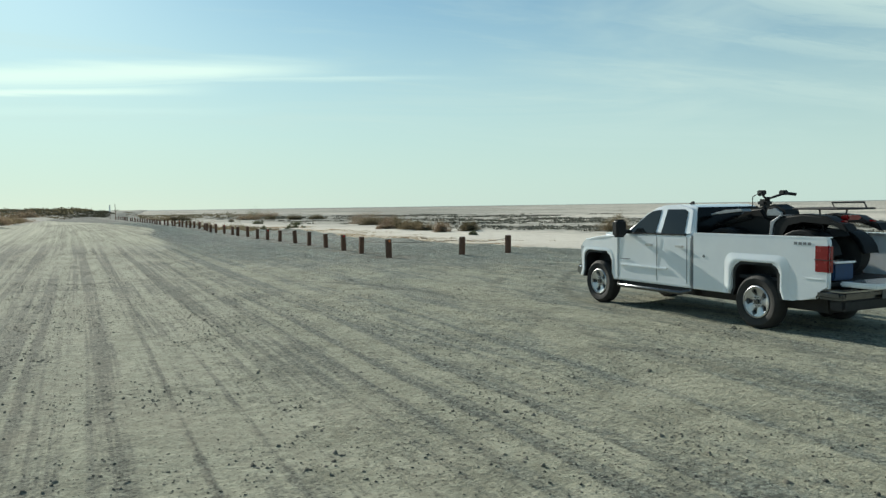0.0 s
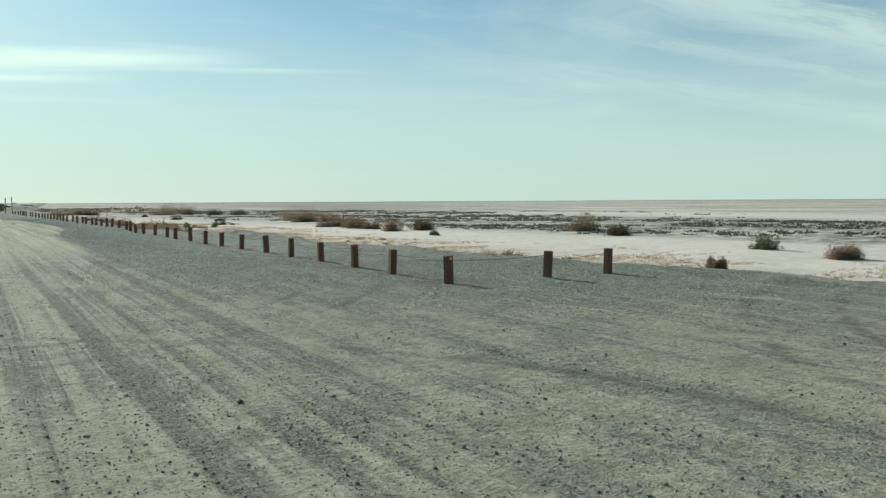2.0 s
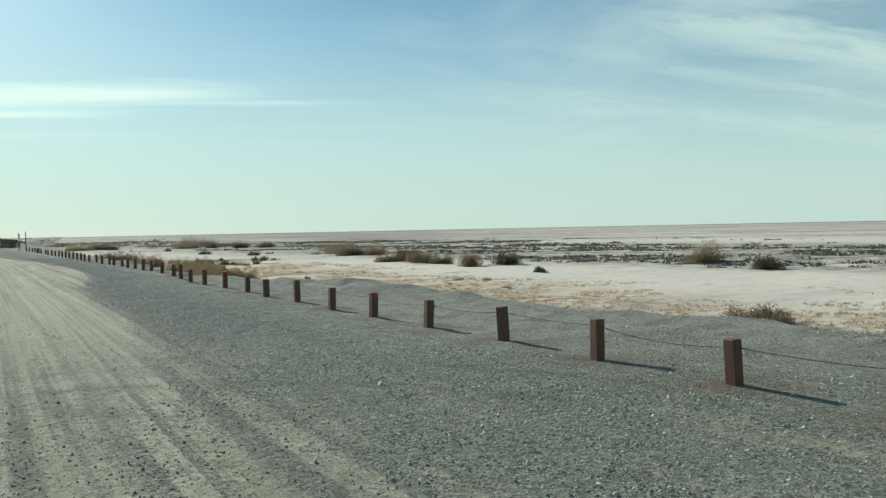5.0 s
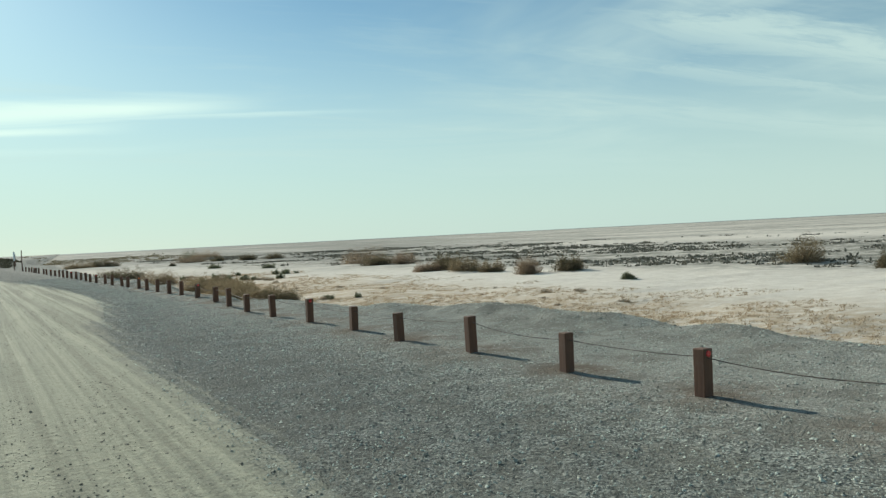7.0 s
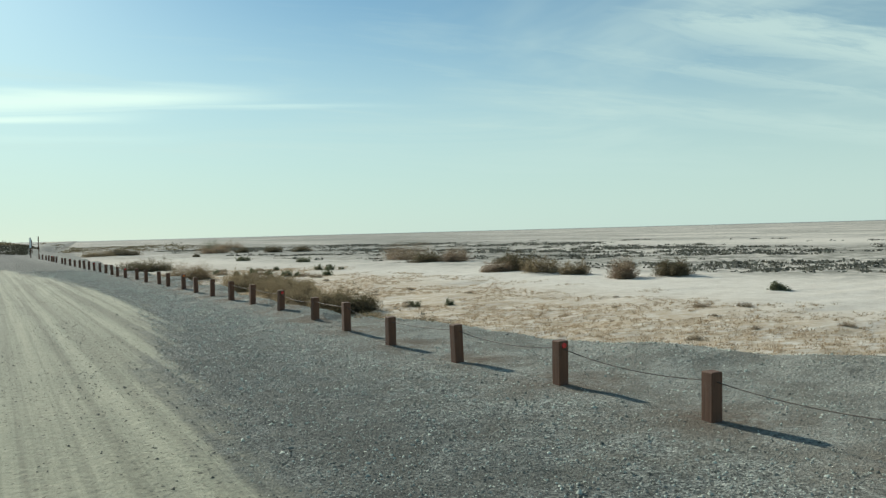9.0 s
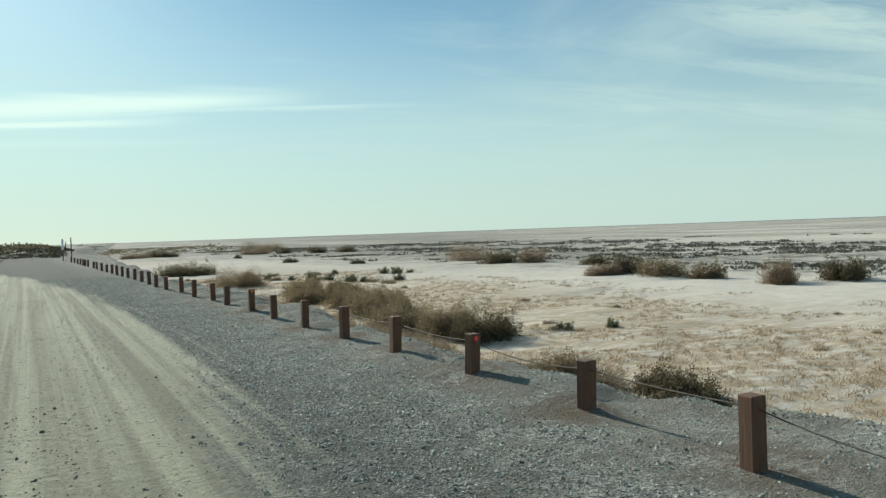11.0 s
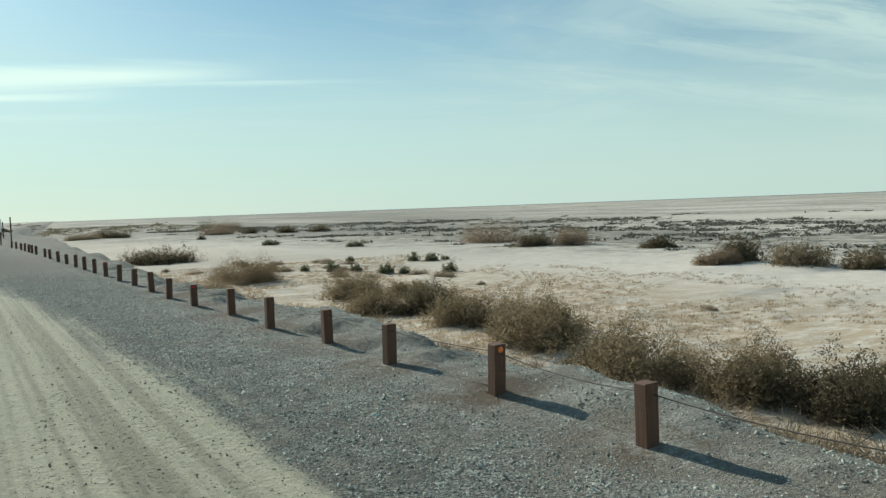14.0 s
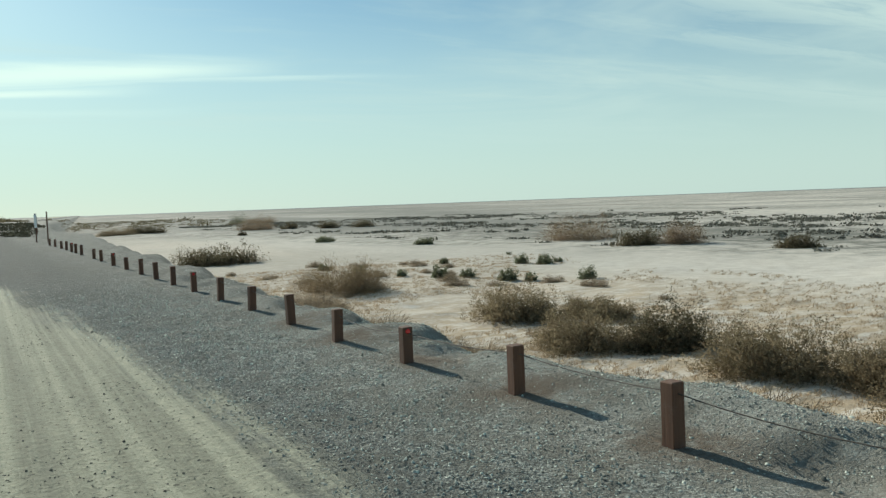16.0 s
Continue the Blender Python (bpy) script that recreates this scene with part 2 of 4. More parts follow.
    worn = N.mix(N.math("MULTIPLY", f_lump, N.span(N.math("ADD", mid, N.math("MULTIPLY", track, 0.4)), 0.5, 0.85, 0.3, 0.9)), worn, (0.080, 0.078, 0.060))
    worn = N.mix(N.math("MULTIPLY", f_spot, N.span(mid, 0.4, 0.65, 0.12, 0.5)), worn, (0.120, 0.116, 0.090))
    f_lane = N.span(N.math("ADD", att["lane"], N.math("ADD", N.math("MULTIPLY", N.math("SUBTRACT", N.math("ADD", N.math("MULTIPLY", mid, 0.6), N.math("MULTIPLY", clod, 0.4)), 0.5), 0.8), N.math("MULTIPLY", N.math("SUBTRACT", track, 0.5), 0.8))), 0.25, 0.75)
    base = N.mix(f_lane, gravel, worn)
    base = N.mix(N.span(N.math("ADD", att["start"], N.math("MULTIPLY", N.math("SUBTRACT", blotch, 0.5), 0.7)), 0.25, 0.75), base, yard)
    # pale salty sand
    sand = N.mix(N.span(N.math("ADD", N.math("MULTIPLY", mid, 0.5), N.math("MULTIPLY", fine, 0.5)), 0.3, 0.7), (0.580, 0.526, 0.438), (0.780, 0.730, 0.634))
    dryn = N.noise(N.scaled(pos, 0.6, 1.3, 1.0), 1.5, 7.0, 0.75, 0.5)
    tuft = N.noise(N.scaled(pos, 1.0, 1.6, 1.0), 2.6, 5.0, 0.7, 0.3)
    sand = N.mix(N.math("MULTIPLY", att["dry"], N.span(dryn, 0.36, 0.58, 0.0, 0.85)), sand, (0.470, 0.365, 0.238))
    sand = N.mix(N.math("MULTIPLY", att["dry"], N.span(tuft, 0.56, 0.68, 0.0, 0.6)), sand, (0.330, 0.250, 0.160))
    # dark stony, scrubby strips out on the flat
    lump = N.noise(N.scaled(pos, 0.8, 0.8, 1.0), 0.55, 6.0, 0.72, 0.6)
    strip = N.noise(N.scaled(pos, 0.02, 0.013, 1.0, (3, 1, 0), (0, 0, 0.9)), 1.0, 5.0, 0.6, 0.6)
    f_dark = N.math("MULTIPLY", att["dark"], N.span(N.math("ADD", N.math("MULTIPLY", lump, 0.7), N.math("MULTIPLY", strip, 0.5)), 0.50, 0.70))
    sand = N.mix(f_dark, sand, (0.205, 0.200, 0.165))
    # greyer far flat, with backlit shade painted into the sand colour
    reach = N.noise(N.scaled(pos, 0.012, 0.004, 1.0, (7, 2, 0), (0, 0, 0.5)), 1.0, 6.0, 0.65, 0.4)
    sand = N.mix(N.math("MULTIPLY", att["distant"], N.span(reach, 0.34, 0.60, 0.45, 1.0)), sand, (0.225, 0.222, 0.190))
    sand = N.mix(att["sea"], sand, (0.150, 0.180, 0.200))
    f_sand = N.span(N.math("ADD", att["sand"], N.math("MULTIPLY", N.math("SUBTRACT", mid, 0.5), 0.5)), 0.35, 0.65)
    base = N.mix(N.math("MULTIPLY", att["rust"], N.span(N.math("ADD", N.math("MULTIPLY", fine, 0.5), N.math("MULTIPLY", mid, 0.5)), 0.36, 0.56, 0.0, 0.9)), base, (0.190, 0.142, 0.100))
    base = N.mix(f_sand, base, sand)
    b = N.add("ShaderNodeBsdfPrincipled", Base_Color=base, Roughness=0.95)
    N.put(b, "Specular IOR Level", 0.10)
    N.put(b, "Diffuse Roughness", N.math("MULTIPLY", N.math("SUBTRACT", 1.0, f_sand), 0.22))
    loose = N.math("SUBTRACT", 1.0, N.math("MAXIMUM", N.math("MAXIMUM", f_lane, f_sand), N.math("MULTIPLY", att["start"], 0.6)))
    rough_h = N.math("ADD", N.math("MULTIPLY", N.math("ADD", N.math("MULTIPLY", speck, 1.3), N.math("MULTIPLY", big_grit, 0.25)), loose), N.math("ADD", N.math("MULTIPLY", fine, 0.9), N.math("MULTIPLY", clod, 1.1)))
    bp = N.add("ShaderNodeBump", Strength=1.0, Distance=N.math("SUBTRACT", 0.036, N.math("MULTIPLY", N.math("MAXIMUM", f_sand, f_lane), 0.016)), Height=rough_h)
    N.put(b, "Normal", bp.outputs[0])
    N.add("ShaderNodeOutputMaterial", i0=b)
    return m


def leaf_material(name, low, high, translucent=0.35):
    m, N = material(name)
    r = N.add("ShaderNodeNewGeometry").outputs["Random Per Island"]
    p = N.add("ShaderNodeTexCoord").outputs["Object"]
    f = N.math("ADD", N.math("MULTIPLY", r, 0.6), N.math("MULTIPLY", N.noise(p, 2.2, 3.0), 0.4))
    c = N.mix(N.span(f, 0.15, 0.85), low, high)
    d = N.add("ShaderNodeBsdfDiffuse", i0=c, Roughness=0.9)
    t = N.add("ShaderNodeBsdfTranslucent", i0=c)
    s = N.add("ShaderNodeMixShader", i0=translucent, i1=d, i2=t)
    N.add("ShaderNodeOutputMaterial", i0=s)
    return m


def timber_material():
    m, N = material("red_brown_stained_timber")
    p = N.add("ShaderNodeTexCoord").outputs["Object"]
    rnd = N.add("ShaderNodeObjectInfo").outputs["Random"]
    grain = N.noise(N.scaled(p, 30.0, 30.0, 1.6), 1.0, 4.0, 0.6, 0.4)
    wear = N.noise(p, 5.0, 4.0, 0.65)
    c = N.mix(grain, (0.065, 0.032, 0.019), (0.20, 0.096, 0.055))
    c = N.mix(N.math("MULTIPLY", N.span(wear, 0.5, 0.75), 0.55), c, (0.19, 0.13, 0.095))
    c = N.mix(N.math("MULTIPLY", rnd, 0.35), c, (0.10, 0.062, 0.045))
    b = N.add("ShaderNodeBsdfPrincipled", Base_Color=c, Roughness=0.85)
    bp = N.add("ShaderNodeBump", Strength=0.5, Distance=0.006, Height=grain)
    N.put(b, "Normal", bp.outputs[0])
    N.add("ShaderNodeOutputMaterial", i0=b)
    return m


def stone_material(name, low, high):
    m, N = material(name)
    r = N.add("ShaderNodeNewGeometry").outputs["Random Per Island"]
    p = N.add("ShaderNodeTexCoord").outputs["Object"]
    c = N.mix(r, low, high)
    c = N.mix(N.math("MULTIPLY", N.noise(p, 40.0, 3.0), 0.3), c, (0.27, 0.27, 0.235))
    b = N.add("ShaderNodeBsdfPrincipled", Base_Color=c, Roughness=0.9)
    N.put(b, "Specular IOR Level", 0.15)
    N.put(b, "Diffuse Roughness", 0.2)
    N.add("ShaderNodeOutputMaterial", i0=b)
    return m


GROUND = ground_material()
TIMBER = timber_material()
GRAVEL = stone_material("grey_gravel", (0.075, 0.083, 0.073), (0.760, 0.810, 0.690))
PEBBLE = stone_material("dark_pebble", (0.055, 0.053, 0.042), (0.230, 0.216, 0.170))
OLIVE = leaf_material("olive_saltbush_leaf", (0.205, 0.167, 0.103), (0.310, 0.254, 0.163), 0.5)
DUSK = leaf_material("dusky_saltbush_leaf", (0.085, 0.075, 0.048), (0.190, 0.166, 0.106), 0.45)
BROWN = leaf_material("dry_brown_twig", (0.15, 0.115, 0.073), (0.27, 0.21, 0.135), 0.5)
TAN = leaf_material("pale_brown_twig", (0.19, 0.142, 0.10), (0.34, 0.26, 0.185), 0.5)
FUZZ = leaf_material("bleached_brown_twig", (0.200, 0.160, 0.112), (0.390, 0.318, 0.228), 0.4)
GREY = leaf_material("grey_green_leaf", (0.120, 0.133, 0.077), (0.249, 0.258, 0.163), 0.4)
STRAW = leaf_material("straw_grass", (0.300, 0.228, 0.145), (0.540, 0.425, 0.290), 0.4)
DARK = leaf_material("dark_scrub_leaf", (0.065, 0.063, 0.045), (0.163, 0.155, 0.112), 0.2)
FLATS = leaf_material("grey_scrub_leaf", (0.129, 0.126, 0.101), (0.301, 0.292, 0.241), 0.15)
TWIG = plain("grey_brown_bark", (0.13, 0.10, 0.07), 0.9, vary=0.3)
STEEL = plain("rusty_steel_cable", (0.10, 0.085, 0.07), 0.75, 0.3, vary=0.25)


# helpers for meshes
def mesh_object(name, verts, faces, mat, parent=None, label="", smooth=False):
    me = bpy.data.meshes.new(name)
    me.from_pydata(verts, [], faces)
    me.materials.append(mat)
    if smooth:
        me.polygons.foreach_set("use_smooth", [True] * len(me.polygons))
    ob = new(name, me)
    if parent:
        ob.parent = parent
    if label:
        ob["label"] = label
    return ob


def part(name, bm, mat, parent=None, label="", smooth=False):
    me = bpy.data.meshes.new(name)
    bmesh.ops.recalc_face_normals(bm, faces=bm.faces)
    bm.to_mesh(me)
    bm.free()
    me.materials.append(mat)
    if smooth:
        me.polygons.foreach_set("use_smooth", [True] * len(me.polygons))
        me.set_sharp_from_angle(angle=radians(38))
    ob = new(name, me)
    if parent:
        ob.parent = parent
    if label:
        ob["label"] = label
    return ob


def quads_object(name, corners, mat, parent=None, label=""):
    """One mesh of loose four-cornered leaves; corners: (n, 4, 3)."""
    n = len(corners)
    me = bpy.data.meshes.new(name)
    me.vertices.add(4 * n)
    me.vertices.foreach_set("co", corners.astype(np.float32).ravel())
    me.loops.add(4 * n)
    me.loops.foreach_set("vertex_index", np.arange(4 * n, dtype=np.int32))
    me.polygons.add(n)
    me.polygons.foreach_set("loop_start", np.arange(0, 4 * n, 4, dtype=np.int32))
    me.update(calc_edges=True)
    me.materials.append(mat)
    ob = new(name, me)
    if parent:
        ob.parent = parent
    if label:
        ob["label"] = label
    return ob


def value_noise(x, y, cell, seed):
    """Smooth random heights from -1 to 1 on a square lattice of that cell."""
    gx, gy = np.asarray(x) / cell, np.asarray(y) / cell
    ix, iy = np.floor(gx).astype(np.int64), np.floor(gy).astype(np.int64)
    fx, fy = gx - ix, gy - iy
    fx, fy = fx * fx * (3 - 2 * fx), fy * fy * (3 - 2 * fy)

    def h(a, b):
        k = (a * 374761393 + b * 668265263 + seed * 974634777) & 0xFFFFFFFF
        k = ((k ^ (k >> 13)) * 1274126177) & 0xFFFFFFFF
        return ((k ^ (k >> 16)) & 0xFFFF) / 32767.5 - 1
    return (h(ix, iy) * (1 - fx) + h(ix + 1, iy) * fx) * (1 - fy) + (h(ix, iy + 1) * (1 - fx) + h(ix + 1, iy + 1) * fx) * fy


def step(v, a, b):
    t = np.clip((np.asarray(v, float) - a) / (b - a), 0, 1)
    return t * t * (3 - 2 * t)


# the lie of the land: the fence line, the gravel bank's edge, the beach below it
def fence_x(y):
    y = np.clip(y, -40, 260)
    return 11.962 - 0.07453 * y - 0.0001342 * y * y


FENCE_Y = [26.74 + i * (103.1 - 26.74) / 28 for i in range(29)]
FENCE_Y += [105.9, 108.8, 111.8, 115.0, 118.1, 121.2, 124.4, 128.1, 132.0, 136.4, 139.4, 145.4, 148.5, 151.0, 154.5, 158.0, 163.0, 168.0]
BANK_Y = (-60, 0, 20, 27, 35, 47, 57, 60, 65, 71, 76, 84, 92, 100, 116, 128, 140, 152, 170, 200)
BANK_W = (13, 10, 8.4, 7.3, 6.0, 4.8, 4.6, 3.3, 2.7, 1.2, 0.8, 1.2, 1.8, 1.2, 1.2, 1.9, 2.8, 3.4, 4.6, 8.0)
LANE_Y = (-60, 20, 31, 45, 56, 64, 72, 78, 84, 97, 104, 112, 120, 133, 148, 200)
LANE_U = (-6.5, -6.4, -6.3, -5.8, -5.3, -4.7, -3.6, -3.1, -2.9, -3.4, -3.9, -4.6, -5.6, -7.6, -10.6, -24)


def left_bank(x, y):
    """The scrubby rise that bounds the track on the other side."""
    near = 10.4 + 0.03 * np.abs(y - 60)
    return step(-x, near, near + 4.5)


def far_rise(x, y):
    """A low dark bank that closes the track's far end."""
    return step(-x, 5, 10) * step(y, 190, 222) * (1 - step(y, 320, 480))


def bank_edge(x, y):
    return np.interp(y, BANK_Y, BANK_W) + 0.45 * value_noise(x, y, 2.3, 3) + 0.2 * value_noise(x, y, 0.8, 4)


def ground_z(x, y):
    x, y = np.asarray(x, float), np.asarray(y, float)
    u = x - fence_x(y)
    w = bank_edge(x, y)
    far = np.hypot(x, y - 60)
    down = 1.62 + 0.25 * step(far, 60, 160) + 0.5 * step(far, 160, 600)
    run = np.interp(y, (20, 60, 72), (5.0, 4.0, 2.6))
    beach = step(u, w, w + run)
    z = -0.16 * step(-u, 3, 9) * (1 - step(y, 25, 60))
    # a lumpy gravel lip along the edge, broken by washed-out hollows
    lip = step(u, w - 1.5, w - 0.5) * (1 - step(u, w - 0.2, w + 0.8))
    z = z + (0.15 + 0.14 * step(y, 46, 52) * (1 - step(y, 58, 63))) * lip * (0.6 + 0.6 * value_noise(x, y, 1.9, 7))
    worn_lip = step(y, 64, 72) * step(u, 0.25, 0.55) * (1 - step(u, w + 0.5, w + 1.1))
    heap = value_noise(x, y * 0.8, 1.15, 51) + 0.5 * value_noise(x, y, 0.72, 52)
    z = z + worn_lip * (0.06 * step(heap, 0.0, 0.5) - 0.16 * step(-heap, 0.1, 0.6))
    z = z * (1 - beach) - down * beach
    z += beach * (0.14 * value_noise(x, y, 6.5, 11) + 0.06 * value_noise(x, y, 1.7, 12) + 0.035 * value_noise(x, y, 0.7, 16)) * (1 - step(far, 200, 500))
    near = (1 - step(far, 120, 220))
    z += near * (1 - beach) * (0.02 * value_noise(x, y, 0.5, 15) * step(u, np.interp(y, LANE_Y, LANE_U) - 1, np.interp(y, LANE_Y, LANE_U) + 1) + 0.015 * value_noise(x, y, 1.3, 13) + 0.02 * value_noise(x, y, 4.0, 14))
    left = left_bank(x, y)
    z += 1.5 * far_rise(x, y) * (1 + 0.15 * value_noise(x, y, 14.0, 22))
    z += left * (0.5 + 0.25 * value_noise(x, y, 9.0, 21)) * (1 - step(far, 400, 900))
    return z


def axis(lo, hi, fine, reach, grow=1.13):
    """Even steps from lo to hi, growing ones from there out to the reach."""
    left, right, d = [], [], fine
    while not left or left[-1] > -reach:
        d *= grow
        left.append((left[-1] if left else lo) - d)
    d = fine
    while not right or right[-1] < reach:
        d *= grow
        right.append((right[-1] if right else hi) + d)
    return np.array(left[::-1] + list(np.arange(lo, hi + 1e-6, fine)) + right)


def build_ground():
    xs, ys = axis(-4, 20, 0.22, 4800), axis(6, 118, 0.24, 4800)
    gx, gy = np.meshgrid(xs, ys)
    gz = ground_z(gx, gy)
    nx, ny = len(xs), len(ys)
    co = np.stack([gx, gy, gz], -1).reshape(-1, 3)
    i = (np.arange(ny - 1)[:, None] * nx + np.arange(nx - 1)[None, :]).ravel()
    faces = np.stack([i, i + 1, i + 1 + nx, i + nx], -1)
    me = bpy.data.meshes.new("ground")
    me.vertices.add(len(co))
    me.vertices.foreach_set("co", co.astype(np.float32).ravel())
    me.loops.add(4 * len(faces))
    me.loops.foreach_set("vertex_index", faces.astype(np.int32).ravel())
    me.polygons.add(len(faces))
    me.polygons.foreach_set("loop_start", np.arange(0, 4 * len(faces), 4, dtype=np.int32))
    me.update(calc_edges=True)
    me.polygons.foreach_set("use_smooth", [True] * len(faces))
    x, y = co[:, 0], co[:, 1]
    u = x - fence_x(y)
    w = bank_edge(x, y)
    far = np.hypot(x, y - 60)
    soft_edge = 1.75 + 2.2 * (1 - step(y, 24, 50))
    lane = 1 - step((u - np.interp(y, LANE_Y, LANE_U) + 0.35 * value_noise(x, y * 0.4, 2.0, 71)) / soft_edge, -1.0, 1.0)
    lane *= 1 - 0.35 * (1 - step(y, 24, 50))
    left = left_bank(x, y)
    lane *= 1 - left
    sand = step(u, w + 0.1, w + 1.5)
    dry = step(u - w, 0.8, 3.5) * (1 - step(u, 17, 29)) * (1 - 0.5 * step(y, 110, 130))
    band = step(u + 0.16 * (y - 60), 44, 54) * (1 - step(u, 105, 150))
    dark = np.maximum(band, 0.85 * step(far, 150, 260))
    dark = np.maximum(dark, 0.9 * left)
    # out along the road the flat turns grey-brown; past everything lies the water
    ahead = 1 - step(x / np.maximum(y, 40.0), 0.28, 0.75)
    rise = far_rise(x, y)
    distant = np.maximum(0.95 * ahead * step(y, 150, 235), 0.12 * step(far, 300, 900))
    # the y 108 to 145 term darkens sand in place of backlit shade
    distant = np.maximum(distant, 0.45 * step(y, 108, 145) * (1 - step(x, 50, 100))) + 0.5 * left + rise
    sea = 0.7 * step(far, 2600, 3300)
    start = 1 - step(y + 0.75 * (x - 2), 30, 58)
    dusty = 1 - (1 - step(-u, 4.6, 8.0)) * (1 - 0.85 * (1 - step(y + 0.4 * u, 16, 34)))
    near_fence = np.abs(u) < 3.5
    beside = np.full(len(u), 9.0)
    beside[near_fence] = np.min(np.hypot(u[near_fence, None] - 0.1, y[near_fence, None] - np.array(FENCE_Y)[None, :30]), 1)
    rust = 1.0 * np.exp(-(beside / 0.8) ** 2)
    for key, v in (("across", u), ("lane", lane), ("sand", np.maximum(np.maximum(sand, left), rise)), ("dry", dry), ("dark", dark), ("rust", rust), ("start", start),
                   ("dusty", dusty), ("distant", np.clip(distant, 0, 0.95)), ("sea", sea)):
        me.attributes.new(key, "FLOAT", "POINT").data.foreach_set("value", v.astype(np.float32))
    me.materials.append(GROUND)
    return tagged(new("ground", me), "tan dirt track, grey gravel bank and pale salty beach flat", "ground", kind="structure")


ground = build_ground()


def ground_at(x, y):
    return float(ground_z(np.array([x]), np.array([y]))[0])


# the post-and-cable fence along the gravel bank
def post_mesh(w, h):
    bm = bmesh.new()
    bmesh.ops.create_cube(bm, size=1.0)
    for v in bm.verts:
        v.co = Vector((v.co.x * w, v.co.y * w, (v.co.z + 0.5) * (h + 0.25) - 0.25))
    bmesh.ops.bevel(bm, geom=list(bm.edges), offset=0.012, segments=1, affect="EDGES")
    me = bpy.data.meshes.new("post")
    bm.to_mesh(me)
    bm.free()
    me.materials.append(TIMBER)
    return me


def reflector_mesh(mat):
    bm = bmesh.new()
    bmesh.ops.create_cone(bm, cap_ends=True, segments=16, radius1=0.045, radius2=0.038, depth=0.014)
    bmesh.ops.rotate(bm, verts=bm.verts, matrix=Matrix.Rotation(radians(90), 3, "X"))
    me = bpy.data.meshes.new("reflector")
    bm.to_mesh(me)
    bm.free()
    me.materials.append(mat)
    return me


OFFSET = (0.04, -0.07, 0.09, 0.13, 0.11, 0.13, -0.02, -0.08, -0.08, -0.11, -0.21, -0.05, -0.14, -0.27, -0.24, -0.07, 0.18, 0.14, 0.09, 0.13, 0.13, 0.13, 0.21, 0.07, 0.18, 0.01, -0.01, -0.22, -0.27)
rng = random.Random(5)
AMBER = plain("amber_reflector_plastic", (0.85, 0.20, 0.03), 0.25, vary=0.1, coat=0.6)
RED = plain("red_reflector_plastic", (0.62, 0.03, 0.03), 0.25, vary=0.1, coat=0.6)
fence = tagged(new("fence"), "low fence of square red-brown timber posts and sagging steel cable", "fence")
posts = []
post_shapes = [post_mesh(0.18, h) for h in (0.60, 0.63, 0.66, 0.69)]
amber_mesh, red_mesh = reflector_mesh(AMBER), reflector_mesh(RED)


def add_post(x, y, shape, reflector=None):
    ob = new("post", shape)
    z = ground_at(x, y)
    ob.parent = fence
    ob.matrix_basis = pose(x, y, z, rng.uniform(-2.2, 2.2), rng.uniform(-2.2, 2.2), 6 + rng.uniform(-5, 5))
    if reflector:
        r = new("reflector", reflector)
        r.parent = ob
        r.matrix_basis = pose(0, -0.095, max(v.co.z for v in shape.vertices) - 0.065)
    posts.append((Vector((x, y, z)), max(v.co.z for v in shape.vertices)))
    return ob


# two posts of the side fence, then the long row
SIDE = [(14.78, 26.66), (12.87, 26.78)]
for x, y in SIDE:
    add_post(x, y, post_shapes[3])
for i, y in enumerate(FENCE_Y):
    add_post(float(fence_x(y)) + (OFFSET[i] if i < 29 else -0.2), y, post_shapes[3] if i < 3 else rng.choice(post_shapes),
             (amber_mesh if i in (0, 22) else red_mesh) if i == 0 or i % 5 == 2 else None)


def cable_span(a, b, sag):
    me = bpy.data.curves.new("cable", "CURVE")
    me.dimensions, me.bevel_depth, me.bevel_resolution = "3D", 0.007, 1
    s = me.splines.new("POLY")
    n = 9
    s.points.add(n - 1)
    for k in range(n):
        t = k / (n - 1)
        p = a.lerp(b, t)
        s.points[k].co = (p.x, p.y, p.z - sag * 4 * t * (1 - t), 1)
    me.materials.append(STEEL)
    ob = new("cable", me)
    ob.parent = fence
    return ob


for (a, ha), (b, hb) in zip(posts, posts[1:]):
    cable_span(a + Vector((0, 0, ha - 0.11)), b + Vector((0, 0, hb - 0.11)), rng.uniform(0.02, 0.10))


# shrubs: bark stems, fine dry twigs and small leaves on uneven lobes
def unit(v):
    return v / np.maximum(np.linalg.norm(v, axis=-1, keepdims=True), 1e-6)


def blades(p, a, length, width, rs):
    """Diamonds at p, along a, of that length and width."""
    b = unit(np.cross(a, unit(rs.normal(size=p.shape))))
    L, B = (np.asarray(length)[..., None] * 0.5 * a), (np.asarray(width)[..., None] * 0.5 * b)
    return np.stack([p + L, p + B, p - L, p - B], 1)


def lobes_of(rs, w, d, h):
    n = max(6, int(9 + 3.2 * max(w, d)))
    ang, rad = rs.uniform(0, 2 * np.pi, n), np.sqrt(rs.uniform(0, 1, n)) * 0.74
    c = np.stack([np.cos(ang) * rad * w / 2, np.sin(ang) * rad * d / 2], 1)
    r = rs.uniform(0.14, 0.34, n) * min(w, d) * 0.9
    top = h * rs.uniform(0.5, 1.0, n) * (1 - 0.3 * rad ** 2)
    return c, r, top


